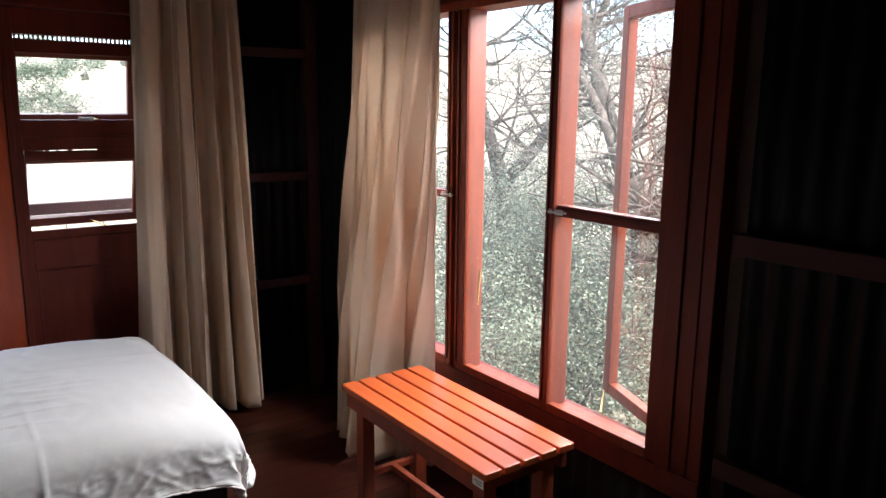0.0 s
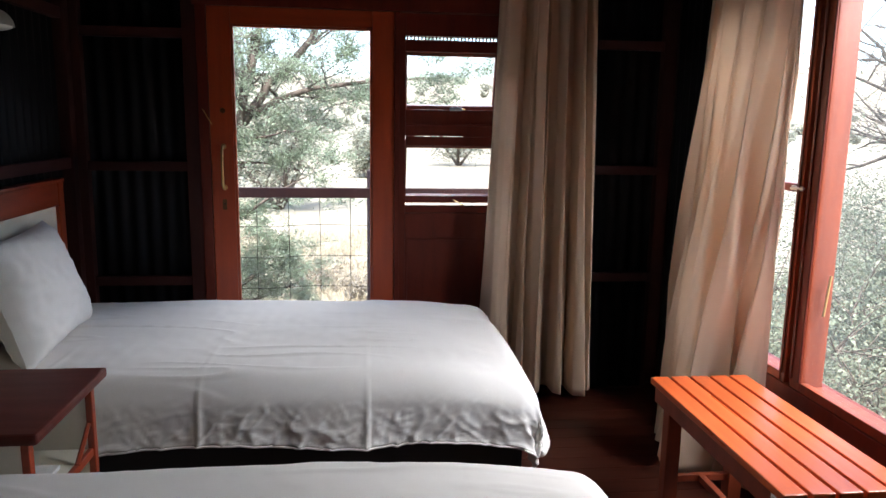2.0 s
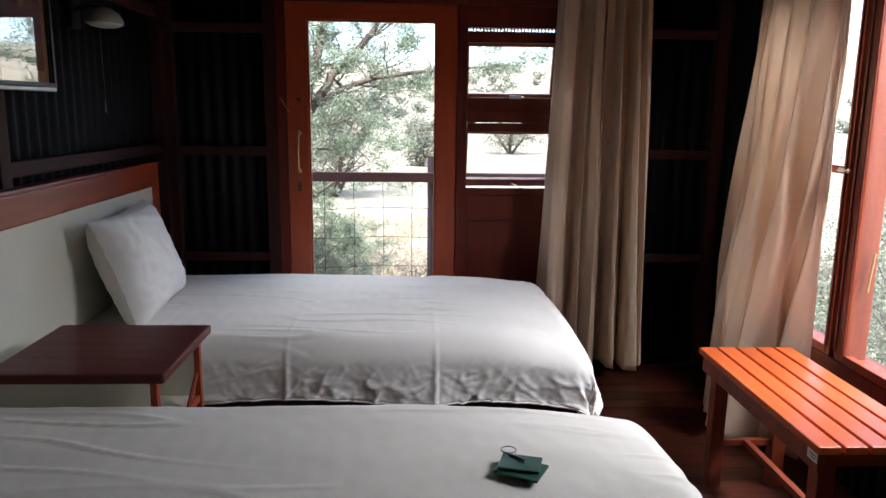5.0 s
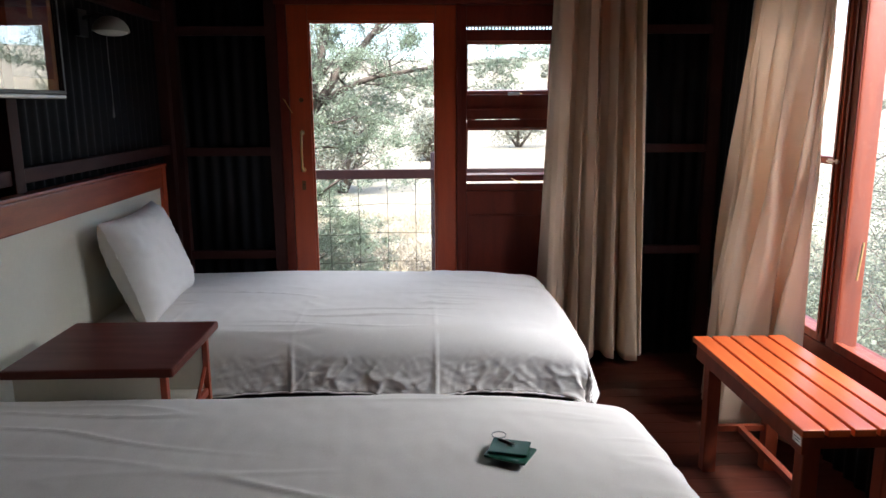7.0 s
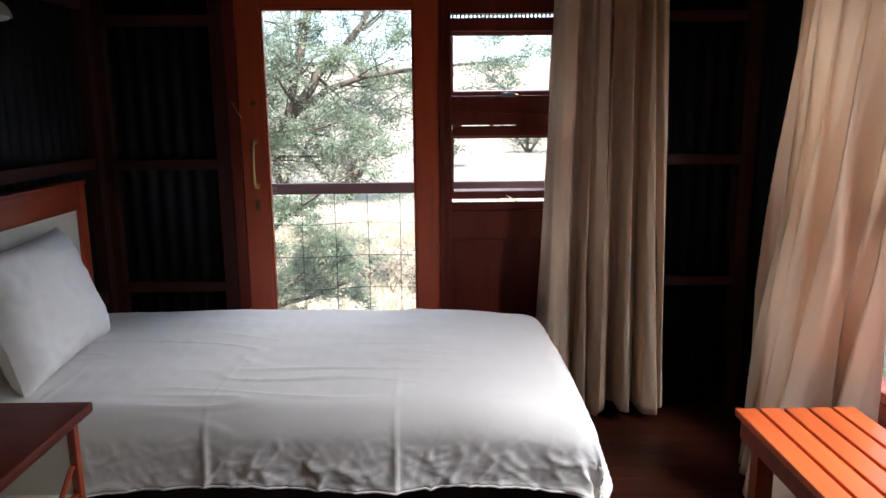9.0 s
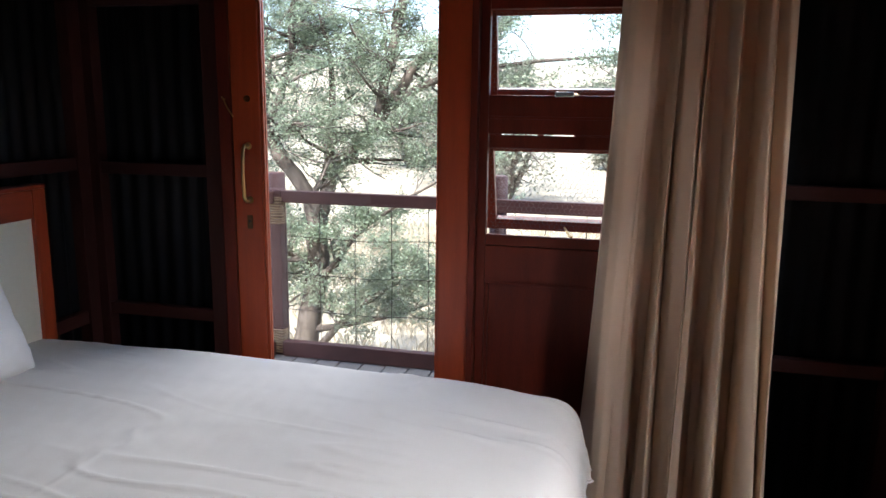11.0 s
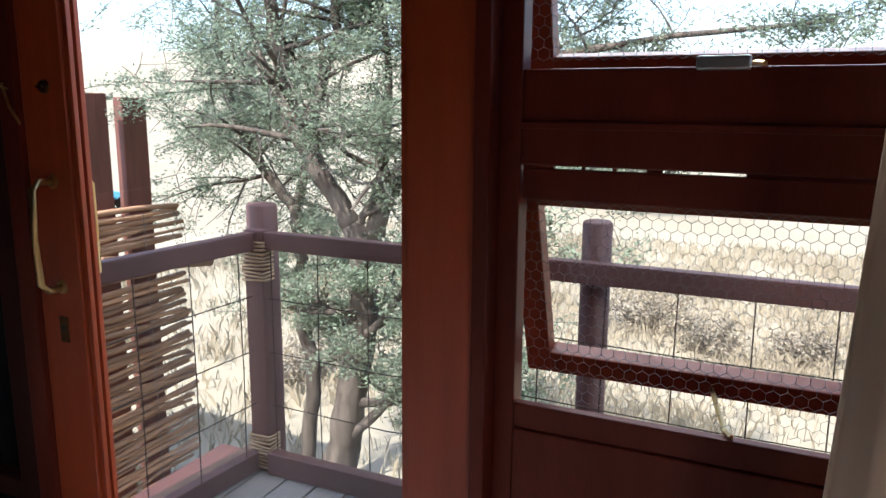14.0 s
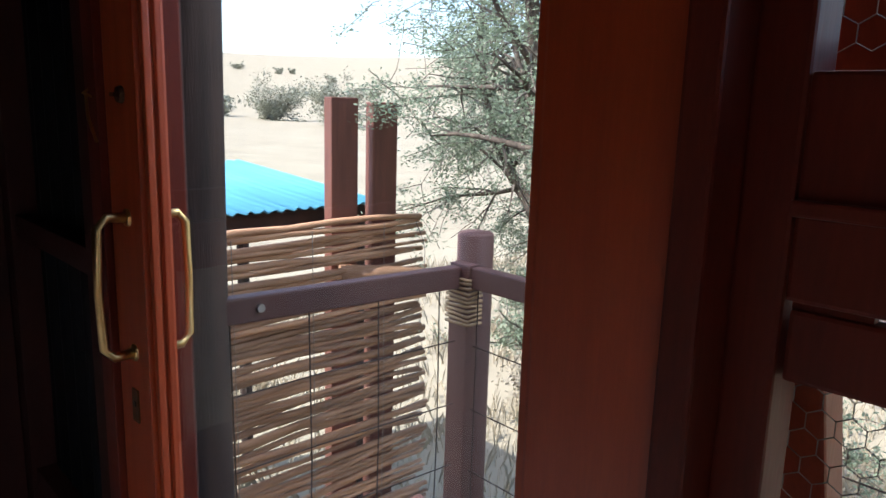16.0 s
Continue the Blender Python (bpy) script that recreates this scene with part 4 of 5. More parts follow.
part("tag", box((0.93, -2.405, BED_TOP + 0.019), (1.02, -2.335, BED_TOP + 0.024), 0.002, Matrix.Translation((0.975, -2.37, 0)) @ Matrix.Rotation(radians(-16), 4, "Z") @ Matrix.Translation((-0.975, 2.37, 0))), M_GREEN, tag)
part("ring", tube([(0.955 + 0.017 * math.cos(a), -2.318 + 0.017 * math.sin(a), BED_TOP + 0.028) for a in (i * math.pi / 8 for i in range(17))], 0.0015, 6), M_STEEL, tag, "steel split ring")
part("key", tube([(0.955, -2.335, BED_TOP + 0.026), (0.985, -2.372, BED_TOP + 0.028)], 0.003, 6), M_STEEL, tag)

tag.location = (0.915, -2.535, 0.68)

# ---- deck and railing ----
deck = structure("deck", box((-0.80, 0.15, -0.16), (3.2, 1.36, -0.032), 0.004), M_RAIL, "grey weathered timber deck on poles", "deck")
dw = 0.135
shared = mesh_of("deck_board", box((-dw / 2 + 0.004, 0.152, -0.03), (dw / 2 - 0.004, 1.34, 0.0), 0.004), M_DECK)
x = -0.52
while x < 3.1:
    b = new("deck_board", shared)
    b.location = (x, 0, 0)
    b.parent = deck
    x += dw
deck.location.z = 0.055
RY, RX = 1.218, -0.455
SKEW = Matrix.Translation((RX, RY, 0)) @ Matrix.Rotation(radians(-5.5), 4, "Z") @ Matrix.Translation((-RX, -RY, 0))
rail = thing("deck_railing", "maroon timber deck railing with wire mesh", "railing", at=(-0.5, 1.29, 0))
part("top_rail", box((RX + 0.05, RY - 0.022, 0.952), (3.2, RY + 0.022, 1.02), 0.006), M_RAIL, rail)
part("top_rail", box((RX - 0.022, 0.16, 0.948), (RX + 0.022, RY - 0.03, 1.018), 0.006, SKEW), M_RAIL, rail)
part("kick_rail", box((RX + 0.05, RY - 0.05, 0.058), (3.2, RY + 0.0, 0.148), 0.006), M_RAIL, rail)
part("kick_rail", box((RX - 0.04, 0.16, 0.058), (RX + 0.005, RY - 0.03, 0.138), 0.006, SKEW), M_RAIL, rail)
part("corner_post", box((RX - 0.035, RY - 0.03, 0.055), (RX + 0.05, RY + 0.02, 1.025), 0.005), M_RAIL, rail)
for z00, turns in ((0.835, 11), (0.075, 10)):
  bm = bmesh.new()
  for z in [z00 + 0.0145 * i for i in range(turns)]:
    c = [(RX - 0.041, RY - 0.036), (RX + 0.056, RY - 0.036), (RX + 0.056, RY + 0.026), (RX - 0.041, RY + 0.026), (RX - 0.041, RY - 0.036)]
    add_tube(bm, [(*p, z + 0.003 * math.sin(i * 3 + z * 90)) for i, p in enumerate(c)], 0.005, 6)
  part("rope_binding", bm, M_ROPE, rail, "natural rope wound round the post", True)
bm = bmesh.new()
for i in range(18):
    x = RX + 0.065 + 0.21 * i
    add_tube(bm, [(x, RY, 0.14), (x + 0.006 * math.sin(i * 5), RY, 0.5), (x, RY, 0.955)], 0.0023, 5)
for i in range(5):
    y = 0.22 + 0.225 * i
    add_tube(bm, [SKEW @ Vector(p) for p in ((RX, y, 0.13), (RX, y + 0.006, 0.5), (RX, y, 0.95))], 0.0023, 5)
for z in (0.33, 0.545, 0.76):
    add_tube(bm, [(RX + 0.05, RY, z), (0.1, RY, z - 0.01), (0.4, RY, z + 0.008), (1.2, RY, z - 0.006), (3.2, RY, z)], 0.0023, 5)
    add_tube(bm, [SKEW @ Vector(p) for p in ((RX, 0.16, z - 0.03), (RX, 0.7, z), (RX, RY - 0.03, z + 0.01))], 0.0023, 5)
part("wire_mesh", bm, M_RUST, rail, "thin rusty wire mesh")
for x, y, top, r in ((-0.49, 1.302, 1.11, 0.060), (0.818, 1.29, 1.138, 0.047), (2.15, 1.29, 1.13, 0.05)):
    part("round_post", tube([(x, y, -1.7), (x + 0.004, y, -0.4), (x, y, top - 0.008), (x, y, top)], [r * 1.05, r, r, r - 0.008], 16), M_RAIL, rail, "round maroon post", True)
pl = thing("deck_edge_plank", "dark weathered plank lying along the deck edge", "plank", at=(-0.72, 0.8, 0))
part("plank", box((-0.66, 0.2, 0.01), (-0.53, 1.34, 0.055), 0.006, SKEW), M_POLE, pl)
pole = thing("porch_pole", "rough dark weathered gum pole beside the door", "pole", at=(-0.57, 0.36, 0))
part("pole_shaft", tube([(-0.575, 0.36, -1.7), (-0.567, 0.36, 0.0), (-0.573, 0.36, 1.0), (-0.565, 0.36, 2.0), (-0.57, 0.36, 2.74)], [0.105, 0.10, 0.097, 0.10, 0.097], 20), M_POLE, pole, "", True)
bo = thing("rail_bolt", "rusty bolt head on the deck rail", "bolt", at=(-0.50, 0.50, 0.98))
part("head", tube([(-0.508, 0.52, 0.985), (-0.492, 0.52, 0.985)], 0.012, 6), M_STEEL, bo)

# ---- stick screen, posts, blue roof ----
scr = thing("stick_screen", "tall screen of horizontal dry sticks beyond the deck", "screen", at=(-2.25, 1.9, -1.5))
rs = random.Random(4)
z = -1.48
SXX = -2.01
while z < 0.885:
    r = rs.uniform(0.011, 0.021)
    y0, y1 = 0.4 + rs.uniform(-0.05, 0.05), 2.45 - 0.03 * z + rs.uniform(-0.05, 0.04)
    ys = [y0 + (y1 - y0) * i / 7 for i in range(8)]
    lean = rs.uniform(-0.012, 0.03)
    ph = rs.uniform(0, 6)
    bend = rs.uniform(0.006, 0.022)
    pts = [(SXX + rs.uniform(-0.012, 0.012), yy, z + lean * i / 7 + bend * math.sin(ph + i * rs.uniform(0.6, 1.1))) for i, yy in enumerate(ys)]
    part("stick", tube(pts, [r * (1.15 - 0.35 * i / 7) for i in range(8)], 6), M_STICK, scr, "", True)
    z += r * (1.72 if z < 0.35 else 2) + (rs.uniform(-0.006, 0.001) if rs.random() < 0.92 else rs.uniform(0.004, 0.02))
bm = bmesh.new()
for y in (0.75, 1.2, 1.65, 2.12):
    add_tube(bm, [(SXX + 0.025, y, -1.45), (SXX + 0.028, y + 0.01, -0.3), (SXX + 0.025, y, 0.86)], 0.0023, 5)
part("tie_wire", bm, M_WIRE, scr)
for x, y, top in ((-2.08, 1.92, 1.541), (-2.085, 2.20, 1.521)):
    p = thing("screen_post", "red-brown square timber post behind the screen", "post", "posts of the stick screen", at=(x, y, -1.5))
    part("post_shaft", box((x - 0.07, y - 0.086, -1.6), (x + 0.0, y + 0.09, top), 0.008), M_REEDPOST, p)
lg = thing("cut_log", "short cut log resting across the stick screen", "log", at=(-2.2, 2.3, 0.55))
part("log_body", tube([(-2.04, 1.86, 0.60), (-1.955, 2.12, 0.58), (-1.89, 2.54, 0.52)], [0.05, 0.048, 0.038], 12), M_STICK, lg, "", True)

roof = thing("blue_roof", "bright blue corrugated roof of a low shelter", "roof", at=(-3.6, 1.8, 0.9))
bm = bmesh.new()
n = 120
ra, rb = [], []
for i in range(n + 1):
    y = -0.6 + 3.3 * i / n
    w = 0.012 * math.sin(2 * math.pi * y / 0.076)
    ra.append(bm.verts.new((-2.72, y, 0.875 + w)))
    rb.append(bm.verts.new((-4.6, y, 1.0 + w)))
for i in range(n):
    bm.faces.new((ra[i], ra[i + 1], rb[i + 1], rb[i]))
rf = part("roof_sheet", bm, M_BLUE, roof, "", True)
md = rf.modifiers.new("thickness", "SOLIDIFY")
md.thickness = 0.006
part("eave_beam", box((-2.85, -0.6, 0.76), (-2.79, 2.7, 0.855), 0.006), M_POLE, roof)
for y in (-0.4, 1.0, 2.6):
    part("roof_post", tube([(-2.86, y, -1.6), (-2.86, y, 0.80)], 0.05, 10), M_POLE, roof)
    part("roof_post", tube([(-4.4, y, -1.6), (-4.4, y, 0.96)], 0.05, 10), M_POLE, roof)

roof.location += Vector((0.26, -0.2, 0.03))

# ---- ground and distance ----
GZ = -1.6


def ground_height(x, y):
    r = math.hypot(x, y)
    h = GZ + 0.12 * fbm(x * 0.05, y * 0.05, 3.0)
    if r > 60:
        k = min((r - 60) / 60, 1)
        h += k * 0.5 * fbm(x * 0.01, y * 0.01)
    if r > 120:
        k = min((r - 120) / 330, 1)
        h += (k * k * (3 - 2 * k)) * (30 + 9 * fbm(x * 0.004, y * 0.004, 1.0))
    return h


verts, faces = [], []
radii = [0.0, 1.5, 3, 4.5, 6, 8, 10, 13, 16, 20, 25, 31, 38, 46, 56, 68, 82, 100, 122, 148, 178, 210, 250, 300, 360, 420, 500, 700, 1200, 2500]
NA = 120
for r in radii:
    for k in range(NA):
        a = 2 * math.pi * k / NA
        x, y = r * math.cos(a), r * math.sin(a)
        verts.append((x, y, ground_height(x, y) if r < 600 else ground_height(x / r * 500, y / r * 500) - (r - 500) * 0.02))
for i in range(len(radii) - 1):
    for k in range(NA):
        faces.append((i * NA + k, i * NA + (k + 1) % NA, (i + 1) * NA + (k + 1) % NA, (i + 1) * NA + k))
me = bpy.data.meshes.new("ground")
me.from_pydata(verts, [], faces)
me.materials.append(M_GROUND)
me.polygons.foreach_set("use_smooth", [True] * len(faces))
tagged(new("ground", me), "dry pale yellow grassland rising to low dunes", "ground", kind="structure")


def blades(name, label, spots, material, hmin, hmax, per, seed, spread):
    rs = np.random.RandomState(seed)
    vs, fs = [], []
    for x, y in spots:
        g0 = ground_height(x, y)
        for _ in range(per):
            px, py = x + rs.normal(0, spread), y + rs.normal(0, spread)
            a, h, w = rs.uniform(0, 6.28), rs.uniform(hmin, hmax), rs.uniform(0.003, 0.006)
            lx, ly = rs.normal(0, 0.3) * h, rs.normal(0, 0.3) * h
            c, s = math.cos(a) * w, math.sin(a) * w
            b = len(vs)
            vs += [(px - c, py - s, g0 - 0.05), (px + c, py + s, g0 - 0.05), (px + lx * 0.4 + c * 0.6, py + ly * 0.4 + s * 0.6, g0 + h * 0.6), (px + lx, py + ly, g0 + h)]
            fs += [(b, b + 1, b + 2), (b, b + 2, b + 3)]
    me = bpy.data.meshes.new(name)
    me.from_pydata(vs, [], fs)
    me.materials.append(material)
    return tagged(new(name, me), label, "grass", kind="stuff")


rs = np.random.RandomState(8)
spots = [(x, y) for x, y in zip(rs.uniform(-9, 9, 900), rs.uniform(1.6, 16, 900))] + [(x, y) for x, y in zip(rs.uniform(2.9, 12, 300), rs.uniform(-5, 8, 300))]
blades("dry_grass", "sparse tufts of tall dry yellow grass", spots, M_GRASS, 0.08, 0.26, 40, 5, 0.22)


# ---- trees ----
def tree(name, label, at, stems, levels, leaf_material, leaf_size, leaf_per, seed, twig_len=0.5, leaf_spread=0.10, split=4, leafless=0.0, group=""):
    """A tree from given stems (lists of points with radii); side limbs and twigs grow from them, leaflets along the twigs."""
    rs = random.Random(seed)
    t = thing(name, label, "tree" if "tree" in name else "shrub", group, at=at)
    bm, tw = bmesh.new(), bmesh.new()
    ends, sag = [], [0.0]

    def grow(p, d, length, r, level):
        n = 5
        pts, rad = [p.copy()], [r]
        q, dd = p.copy(), d.copy()
        for i in range(n):
            dd = (dd + Vector((rs.uniform(-1, 1), rs.uniform(-1, 1), rs.uniform(-0.8, 0.9) - sag[0])) * 0.26).normalized()
            q = q + dd * (length / n)
            pts.append(q.copy())
            rad.append(max(r * (1 - 0.75 * (i + 1) / n), 0.0022))
        add_tube(bm if r > 0.012 else tw, pts, rad, 8 if r > 0.03 else (5 if r > 0.012 else 3), cap=r > 0.012)
        if level == 0:
            ends.append(pts)
            return
        for k in range(split + (1 if rs.random() < 0.4 else 0)):
            i = rs.randint(1, n)
            side = Vector((rs.uniform(-1, 1), rs.uniform(-1, 1), rs.uniform(-0.5, 0.8) - sag[0])).normalized()
            nd = (dd * 0.6 + side * 0.9).normalized()
            grow(pts[i], nd, length * rs.uniform(0.5, 0.75), max(rad[i] * 0.62, 0.003), level - 1)

    for pts, rad, side_from, count, ln, fall in stems:
        sag[0] = fall
        pts = [Vector(p) for p in pts]
        fine, frad = [], []
        for i in range(len(pts) - 1):
            for k in range(4):
                f = k / 4
                fine.append(pts[i].lerp(pts[i + 1], f) + Vector((fbm(i * 3.1 + f, seed), fbm(i * 2.3 + f, seed + 9), 0)) * 0.05)
                frad.append((rad[i] * (1 - f) + rad[i + 1] * f) * (1 + 0.12 * fbm(i + f * 3, seed + 4)))
        fine.append(pts[-1])
        frad.append(rad[-1])
        add_tube(bm, fine, frad, 14)
        for k in range(count):
            i = rs.randint(int(side_from * (len(fine) - 1)), len(fine) - 1)
            d = (fine[i] - fine[max(i - 1, 0)]).normalized()
            side = Vector((rs.uniform(-1, 1), rs.uniform(-1, 1), rs.uniform(-0.5, 0.7))).normalized()
            grow(fine[i], (d * 0.35 + side).normalized(), ln * rs.uniform(0.6, 1.1), min(frad[i] * 0.45, 0.03), levels)
    part("trunk", bm, M_BARK, t, "grey-brown furrowed bark", True)
    tagged(part("twig_mass", tw, M_TWIG, t), kind="stuff")
    vs, fs = [], []
    for pts in ends:
        if rs.random() < leafless:
            continue
        for k in range(leaf_per):
            i = rs.randint(1, len(pts) - 1)
            p = pts[i - 1].lerp(pts[i], rs.random()) + Vector((rs.gauss(0, leaf_spread), rs.gauss(0, leaf_spread), rs.gauss(0, leaf_spread * 0.7)))
            a = Vector((rs.uniform(-1, 1), rs.uniform(-1, 1), rs.uniform(-0.7, 0.5))).normalized() * leaf_size * rs.uniform(0.7, 1.5)
            b = a.cross(Vector((rs.uniform(-1, 1), rs.uniform(-1, 1), rs.uniform(-1, 1)))).normalized() * leaf_size * rs.uniform(0.14, 0.3)
            n = len(vs)
            vs += [tuple(p - a * 0.5), tuple(p + b), tuple(p + a * 0.5), tuple(p - b)]
            fs.append((n, n + 1, n + 2, n + 3))
    me = bpy.data.meshes.new("crown")
    me.from_pydata(vs, [], fs)
    me.materials.append(leaf_material)
    c = new("crown", me)
    c.parent = t
    c.matrix_parent_inverse = Matrix.Translation(at).inverted()
    return t


tree("thorn_tree", "spreading thorn tree with rough grey forked trunk beside the deck", (-1.0, 2.45, GZ), [
    ([(-1.02, 2.45, GZ - 0.2), (-0.95, 2.45, -1.0), (-0.88, 2.45, -0.5), (-0.80, 2.45, -0.15), (-0.74, 2.45, 0.25), (-0.71, 2.45, 0.5), (-0.73, 2.46, 0.68), (-0.80, 2.48, 0.82)], [0.125, 0.115, 0.10, 0.09, 0.085, 0.082, 0.075, 0.065], 0.6, 5, 0.5, 0.0),
    ([(-0.80, 2.48, 0.82), (-0.91, 2.5, 0.973), (-1.08, 2.5, 1.18), (-1.19, 2.5, 1.39), (-1.27, 2.5, 1.62), (-1.30, 2.5, 1.84), (-1.32, 2.5, 2.06), (-1.45, 2.6, 2.8)], [0.06, 0.056, 0.053, 0.05, 0.045, 0.04, 0.035, 0.02], 0.3, 17, 0.95, 0.1),
    ([(-1.15, 2.5, 1.35), (-1.04, 2.55, 1.55), (-0.97, 2.6, 1.85), (-0.96, 2.6, 2.1), (-0.9, 2.7, 2.7)], [0.035, 0.033, 0.028, 0.024, 0.012], 0.2, 9, 0.7, 0.0),
    ([(-0.73, 2.5, 0.65), (-0.667, 2.58, 0.948), (-0.541, 2.6, 1.13), (-0.32, 2.62, 1.36), (-0.19, 2.64, 1.555), (-0.045, 2.66, 1.751), (0.175, 2.68, 1.972), (0.344, 2.7, 2.21), (0.5, 2.8, 2.6)], [0.06, 0.055, 0.05, 0.046, 0.042, 0.037, 0.032, 0.026, 0.015], 0.2, 15, 0.7, 0.0),
    ([(-0.32, 2.62, 1.36), (-0.26, 2.62, 1.60), (-0.21, 2.6, 1.79), (-0.15, 2.6, 2.0), (-0.11, 2.6, 2.22), (-0.05, 2.6, 2.8)], [0.042, 0.04, 0.036, 0.032, 0.028, 0.015], 0.3, 10, 0.7, 0.0),
    ([(-0.19, 2.64, 1.50), (-0.095, 2.6, 1.557), (0.077, 2.6, 1.658), (0.322, 2.6, 1.736), (0.838, 2.6, 1.811), (1.5, 2.7, 1.86)], [0.032, 0.03, 0.026, 0.021, 0.015, 0.008], 0.45, 12, 0.55, -0.1),
    ([(-0.70, 2.6, 0.75), (-0.726, 2.7, 0.972), (-0.719, 2.7, 1.306), (-0.68, 2.7, 1.487), (-0.713, 2.7, 1.876), (-0.779, 2.7, 2.155)], [0.035, 0.032, 0.028, 0.025, 0.018, 0.012], 0.3, 9, 0.55, 0.0),
    ([(-0.74, 2.45, 0.2), (-0.55, 2.4, 0.35), (-0.35, 2.35, 0.62), (0.0, 2.3, 0.85), (0.25, 2.3, 1.0)], [0.03, 0.024, 0.018, 0.012, 0.006], 0.3, 9, 0.42, 0.0),
    ([(-0.86, 2.45, -0.45), (-0.6, 2.4, -0.2), (-0.35, 2.35, 0.05), (-0.1, 2.3, 0.22), (0.15, 2.3, 0.38)], [0.035, 0.027, 0.02, 0.013, 0.006], 0.3, 10, 0.45, 0.0),
    ([(-0.8, 2.45, -0.2), (-0.4, 2.4, -0.1), (-0.1, 2.3, 0.0), (0.2, 2.3, 0.12)], [0.03, 0.022, 0.014, 0.006], 0.3, 7, 0.4, 0.0),
], 2, M_LEAF, 0.021, 92, 21, leaf_spread=0.033, leafless=0.16)
tree("thorn_tree", "slender grey thorn tree stem behind the deck corner", (-1.6, 3.0, GZ), [
    ([(-1.6, 3.0, GZ - 0.2), (-1.53, 3.0, -1.0), (-1.47, 3.0, -0.54), (-1.44, 3.0, -0.25), (-1.52, 3.0, 0.0), (-1.522, 3.0, 0.29), (-1.537, 3.0, 0.53), (-1.57, 3.0, 0.84)], [0.06, 0.055, 0.052, 0.05, 0.048, 0.045, 0.042, 0.04], 0.4, 6, 0.45, 0.0),
    ([(-1.57, 3.0, 0.82), (-1.683, 3.0, 0.92), (-1.859, 3.0, 1.139), (-1.99, 3.0, 1.327), (-2.094, 3.0, 1.593), (-2.11, 3.0, 1.82), (-2.25, 3.1, 2.5)], [0.04, 0.038, 0.034, 0.03, 0.026, 0.022, 0.01], 0.1, 24, 0.85, 0.3),
    ([(-1.57, 3.0, 0.80), (-1.5, 3.1, 1.2), (-1.42, 3.15, 1.7), (-1.5, 3.2, 2.3)], [0.036, 0.03, 0.024, 0.012], 0.2, 10, 0.7, 0.1),
], 2, M_LEAF, 0.021, 88, 33, leaf_spread=0.033, leafless=0.16)


def far_tree(kind, label, x, y, h, w, seed, material, leaf, count, stems=4, group="", trunk=0.06):
    """A bushy tree: stems that fan out from the ground, with clumps of small leaves."""
    rs = random.Random(seed)
    g0 = ground_height(x, y)
    t = thing(kind, label, "tree" if "tree" in kind else "shrub", group, at=(x, y, g0))
    bm = bmesh.new()
    tips = []
    for k in range(stems):
        a = 6.28 * k / stems + rs.uniform(-0.5, 0.5)
        p = Vector((x, y, g0 - 0.1))
        d = Vector((math.cos(a) * w / h * 0.5, math.sin(a) * w / h * 0.5, 1)).normalized()
        pts, rad = [p.copy()], [trunk]
        for i in range(5):
            d = (d + Vector((rs.uniform(-1, 1), rs.uniform(-1, 1), rs.uniform(-0.3, 0.3))) * 0.25).normalized()
            p = p + d * h * 0.17
            pts.append(p.copy())
            rad.append(trunk * (1 - 0.16 * (i + 1)))
            for _ in range(4):
                e = Vector((rs.uniform(-1, 1), rs.uniform(-1, 1), rs.uniform(-0.35, 0.9))).normalized()
                q = p + e * w * rs.uniform(0.14, 0.36)
                add_tube(bm, [p, p.lerp(q, 0.5) + Vector((0, 0, 0.03 * h)), q], [trunk * 0.3, trunk * 0.2, trunk * 0.06], 4, cap=False)
                tips.append((q, p))
        add_tube(bm, pts, rad, 6)
    part("trunk", bm, M_BARK, t, "", True)
    vs, fs = [], []
    for _ in range(count):
        q, p = rs.choice(tips)
        c = p.lerp(q, rs.uniform(0.5, 1.15)) + Vector((rs.gauss(0, 1), rs.gauss(0, 1), rs.gauss(0, 0.8))) * w * 0.055
        c.z = max(c.z, g0 + 0.02)
        a = Vector((rs.uniform(-1, 1), rs.uniform(-1, 1), rs.uniform(-0.7, 0.7))).normalized() * leaf * rs.uniform(0.7, 1.5)
        b = a.cross(Vector((rs.uniform(-1, 1), rs.uniform(-1, 1), rs.uniform(-1, 1)))).normalized() * leaf * rs.uniform(0.2, 0.4)
        n = len(vs)
        vs += [tuple(c - a * 0.5), tuple(c + b), tuple(c + a * 0.5), tuple(c - b)]
        fs.append((n, n + 1, n + 2, n + 3))
    me = bpy.data.meshes.new("crown")
    me.from_pydata(vs, [], fs)
    me.materials.append(material)
    c = new("crown", me)
    c.parent = t
    c.matrix_parent_inverse = Matrix.Translation((x, y, g0)).inverted()
    return t


M_DRY = leaf_mat("dry_scrub_leaf", (0.20, 0.16, 0.11), (0.27, 0.23, 0.16), 0.2)
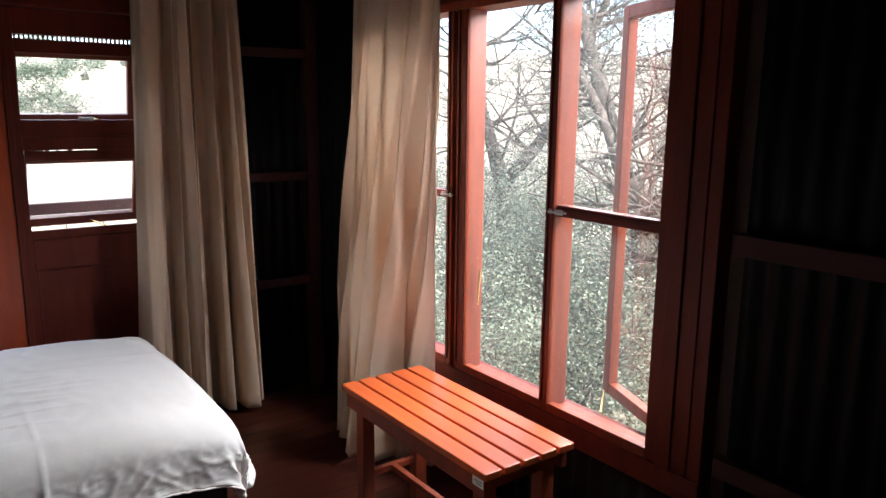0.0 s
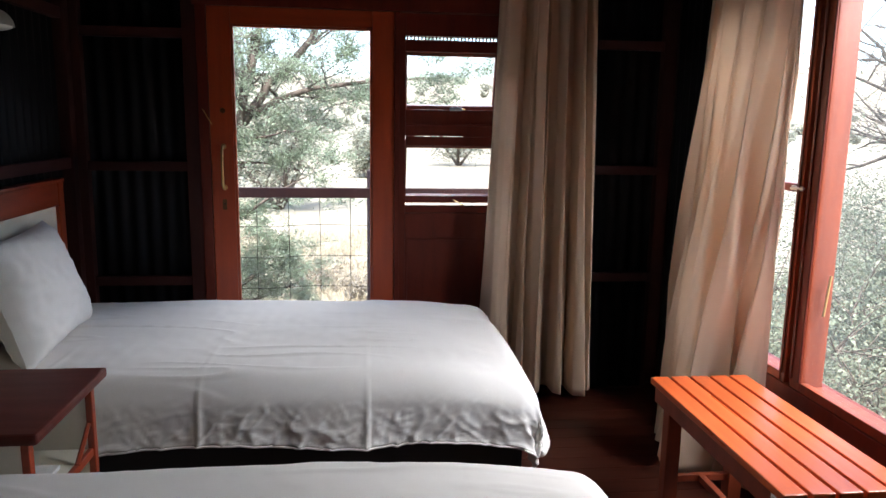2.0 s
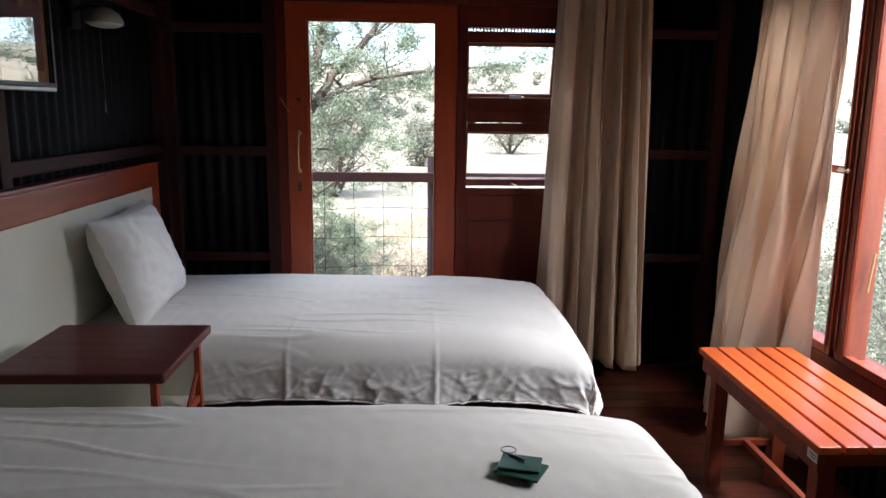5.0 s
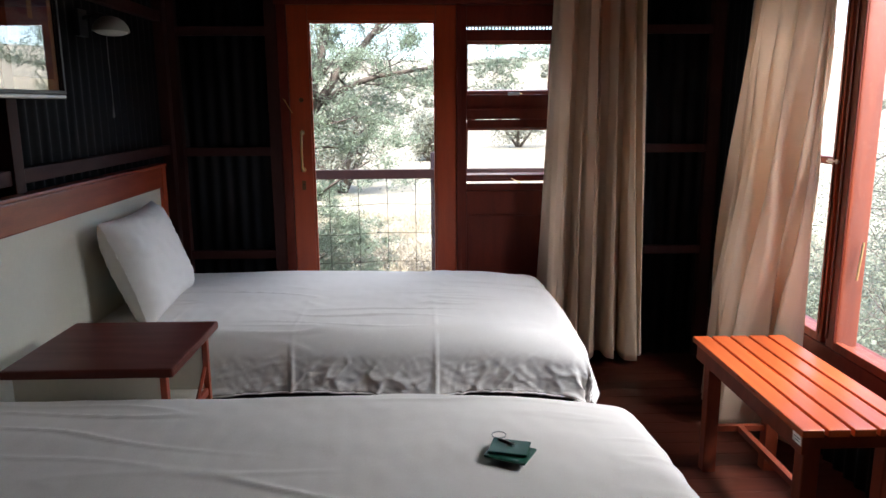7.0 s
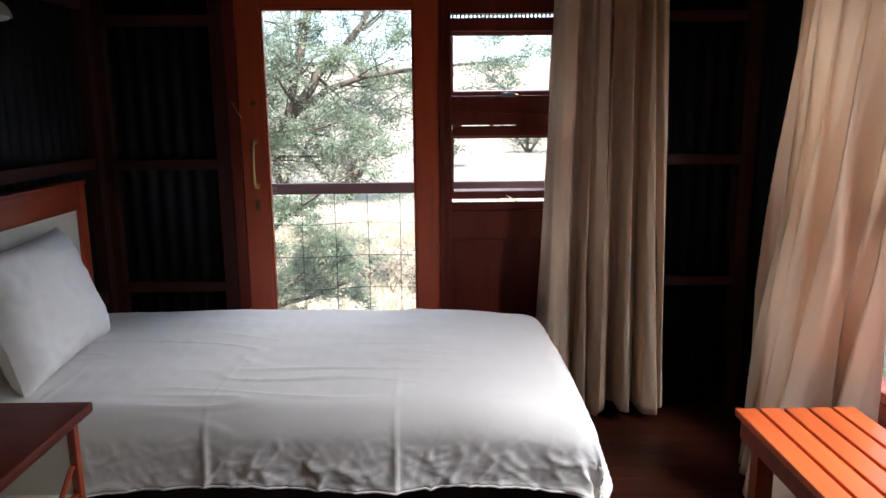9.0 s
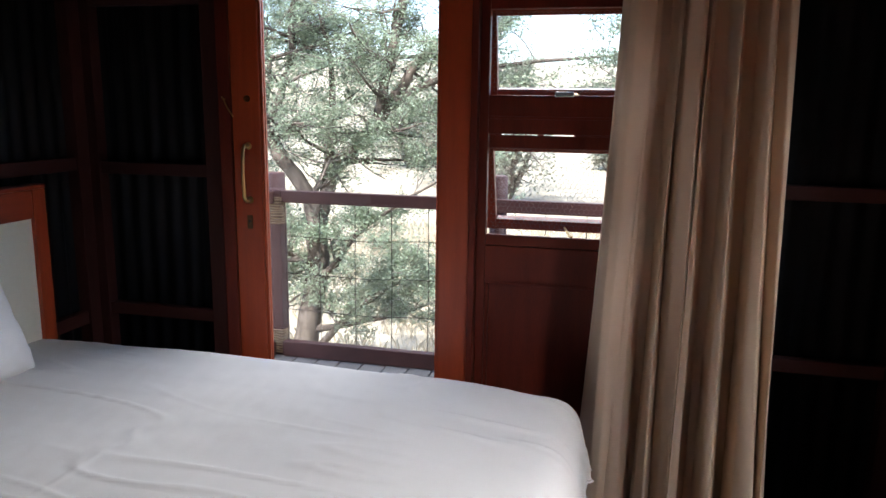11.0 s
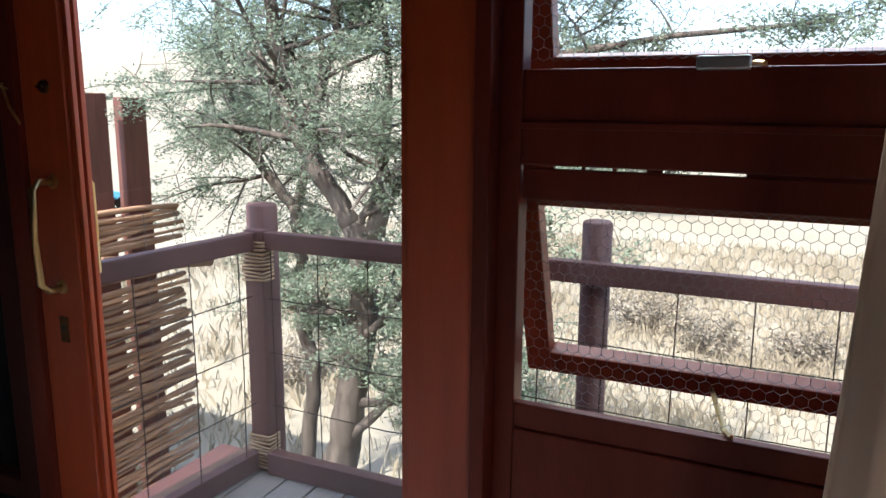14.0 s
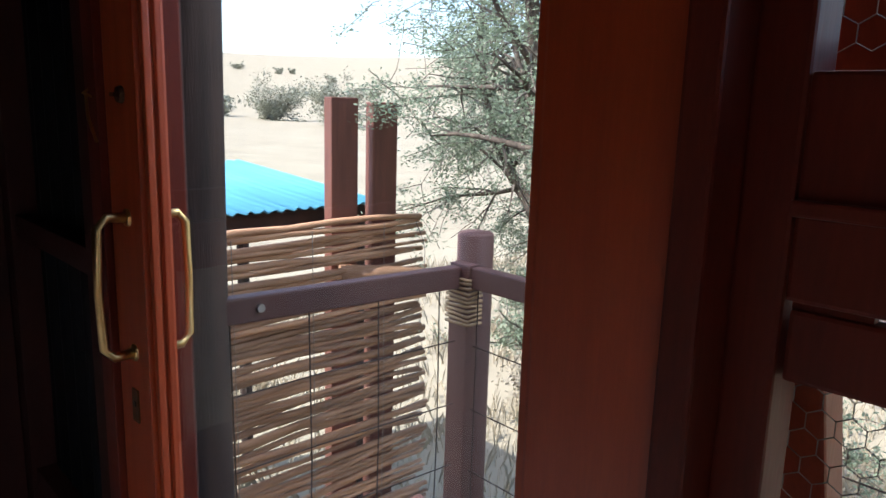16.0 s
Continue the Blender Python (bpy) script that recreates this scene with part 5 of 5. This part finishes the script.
# shrubs and trees outside the east window
for i, (x, y, h, w) in enumerate(((5.2, 0.9, 2.2, 2.6), (6.6, 2.0, 2.5, 3.0), (5.4, -1.2, 1.5, 2.0), (8.0, -0.2, 2.1, 3.2), (7.2, 4.2, 2.7, 3.4), (4.6, 2.9, 2.0, 2.2), (9.5, 3.0, 2.7, 4.4), (11.0, 0.6, 2.4, 4.4), (10.0, 6.5, 3.0, 4.6))):
    far_tree("shrub", "dense grey-green shrub outside the window", x, y, h, w, 50 + i, M_LEAF2, 0.030, 14000 if i in (2, 3, 7) else 30000, 9, "shrubs outside the window", 0.022)
for i, (x, y, s) in enumerate(((4.2, -1.9, 0.7), (4.6, -0.4, 0.8), (3.9, 0.6, 0.7), (5.6, -2.4, 0.9), (6.4, -1.0, 1.0), (4.0, 1.9, 0.7), (6.9, 0.7, 1.1), (5.2, 1.9, 0.9))):
    far_tree("shrub", "low dry grey-brown scrub under the window", x, y, s, s * 2.0, 150 + i, M_DRY, 0.05, 3500, 7, "dry scrub under the window", 0.012)
tree("bare_tree", "dark bare-branched thorn tree behind the shrubs", (7.5, 1.6, GZ), [
    ([(7.5, 1.6, GZ - 0.2), (7.4, 1.7, 0.2), (7.0, 1.9, 1.4), (6.9, 2.3, 2.6), (6.3, 2.9, 4.0)], [0.14, 0.12, 0.10, 0.07, 0.03], 0.3, 34, 1.5, 0.0),
    ([(7.4, 1.7, 0.2), (7.7, 1.0, 1.3), (7.6, 0.2, 2.4), (7.9, -0.6, 3.6)], [0.11, 0.09, 0.07, 0.03], 0.2, 30, 1.5, 0.0),
], 2, M_LEAF2, 0.04, 8, 71, leafless=0.4, split=4)
tree("bare_tree", "slender bare thorn tree among dry shrubs", (6.0, 0.2, GZ), [
    ([(6.0, 0.2, GZ - 0.2), (5.9, 0.1, 0.3), (6.2, -0.1, 1.3), (6.0, 0.1, 2.4), (6.3, 0.2, 3.6)], [0.09, 0.08, 0.06, 0.045, 0.02], 0.3, 30, 1.2, 0.0),
    ([(5.9, 0.1, 0.3), (5.7, 0.7, 1.2), (5.5, 1.2, 2.2), (5.6, 1.6, 3.4)], [0.07, 0.055, 0.04, 0.02], 0.2, 28, 1.2, 0.0),
], 2, M_LEAF2, 0.04, 6, 77, leafless=0.5, split=4)

tree("bare_tree", "tall bare thorn tree with crooked dark branches", (8.2, 5.0, GZ), [
    ([(8.2, 5.0, GZ - 0.2), (8.1, 5.0, 0.4), (7.8, 5.2, 1.6), (7.6, 5.0, 2.8), (7.9, 4.8, 4.4)], [0.13, 0.12, 0.09, 0.06, 0.03], 0.35, 34, 1.6, 0.0),
    ([(8.1, 5.0, 0.4), (8.5, 4.2, 1.5), (8.4, 3.5, 2.7), (8.8, 3.0, 4.2)], [0.10, 0.085, 0.06, 0.03], 0.2, 30, 1.6, 0.0),
], 2, M_LEAF2, 0.04, 6, 79, leafless=0.5, split=4)

# trees in the field and along the dunes
for i, (x, y, h, w) in enumerate(((-2.2, 22, 5.0, 5.5), (-5.5, 27, 5.5, 6), (1.0, 36, 3.2, 3.4), (-9, 34, 5, 6), (-80, 56, 6, 9), (7.5, 48, 4.5, 6), (-104, 62, 6, 10), (-66, 84, 6, 9))):
    far_tree("thorn_tree", "grey-green thorn tree standing in dry grassland", x, y, h, w, 80 + i, M_BUSH, 0.13 if y < 50 else 0.32, 5500, 4, "trees in the grassland", 0.12)
rs = random.Random(12)
k = 0
while k < 105:
    a, r = rs.uniform(radians(40), radians(165)), rs.uniform(120, 330)
    x, y = r * math.cos(a), r * math.sin(a)
    s = rs.uniform(1.5, 4.5)
    far_tree("shrub", "dark round bush on the pale dune slope", x, y, s, s * 1.5, 300 + k, M_BUSH, 0.7, 260, 3, "bushes on the dunes", 0.12)
    k += 1
for x, y, s in ((0.7, 8.5, 0.6), (1.9, 8.6, 0.5), (-0.2, 9.2, 0.7), (2.9, 6.9, 0.45), (-3.4, 5.6, 0.6)):
    far_tree("shrub", "low dry brown scrub bush in pale grass", x, y, s, s * 1.8, int(x * 10 + 500), M_DRY, 0.05, 1500, 6, "low scrub below the deck", 0.012)
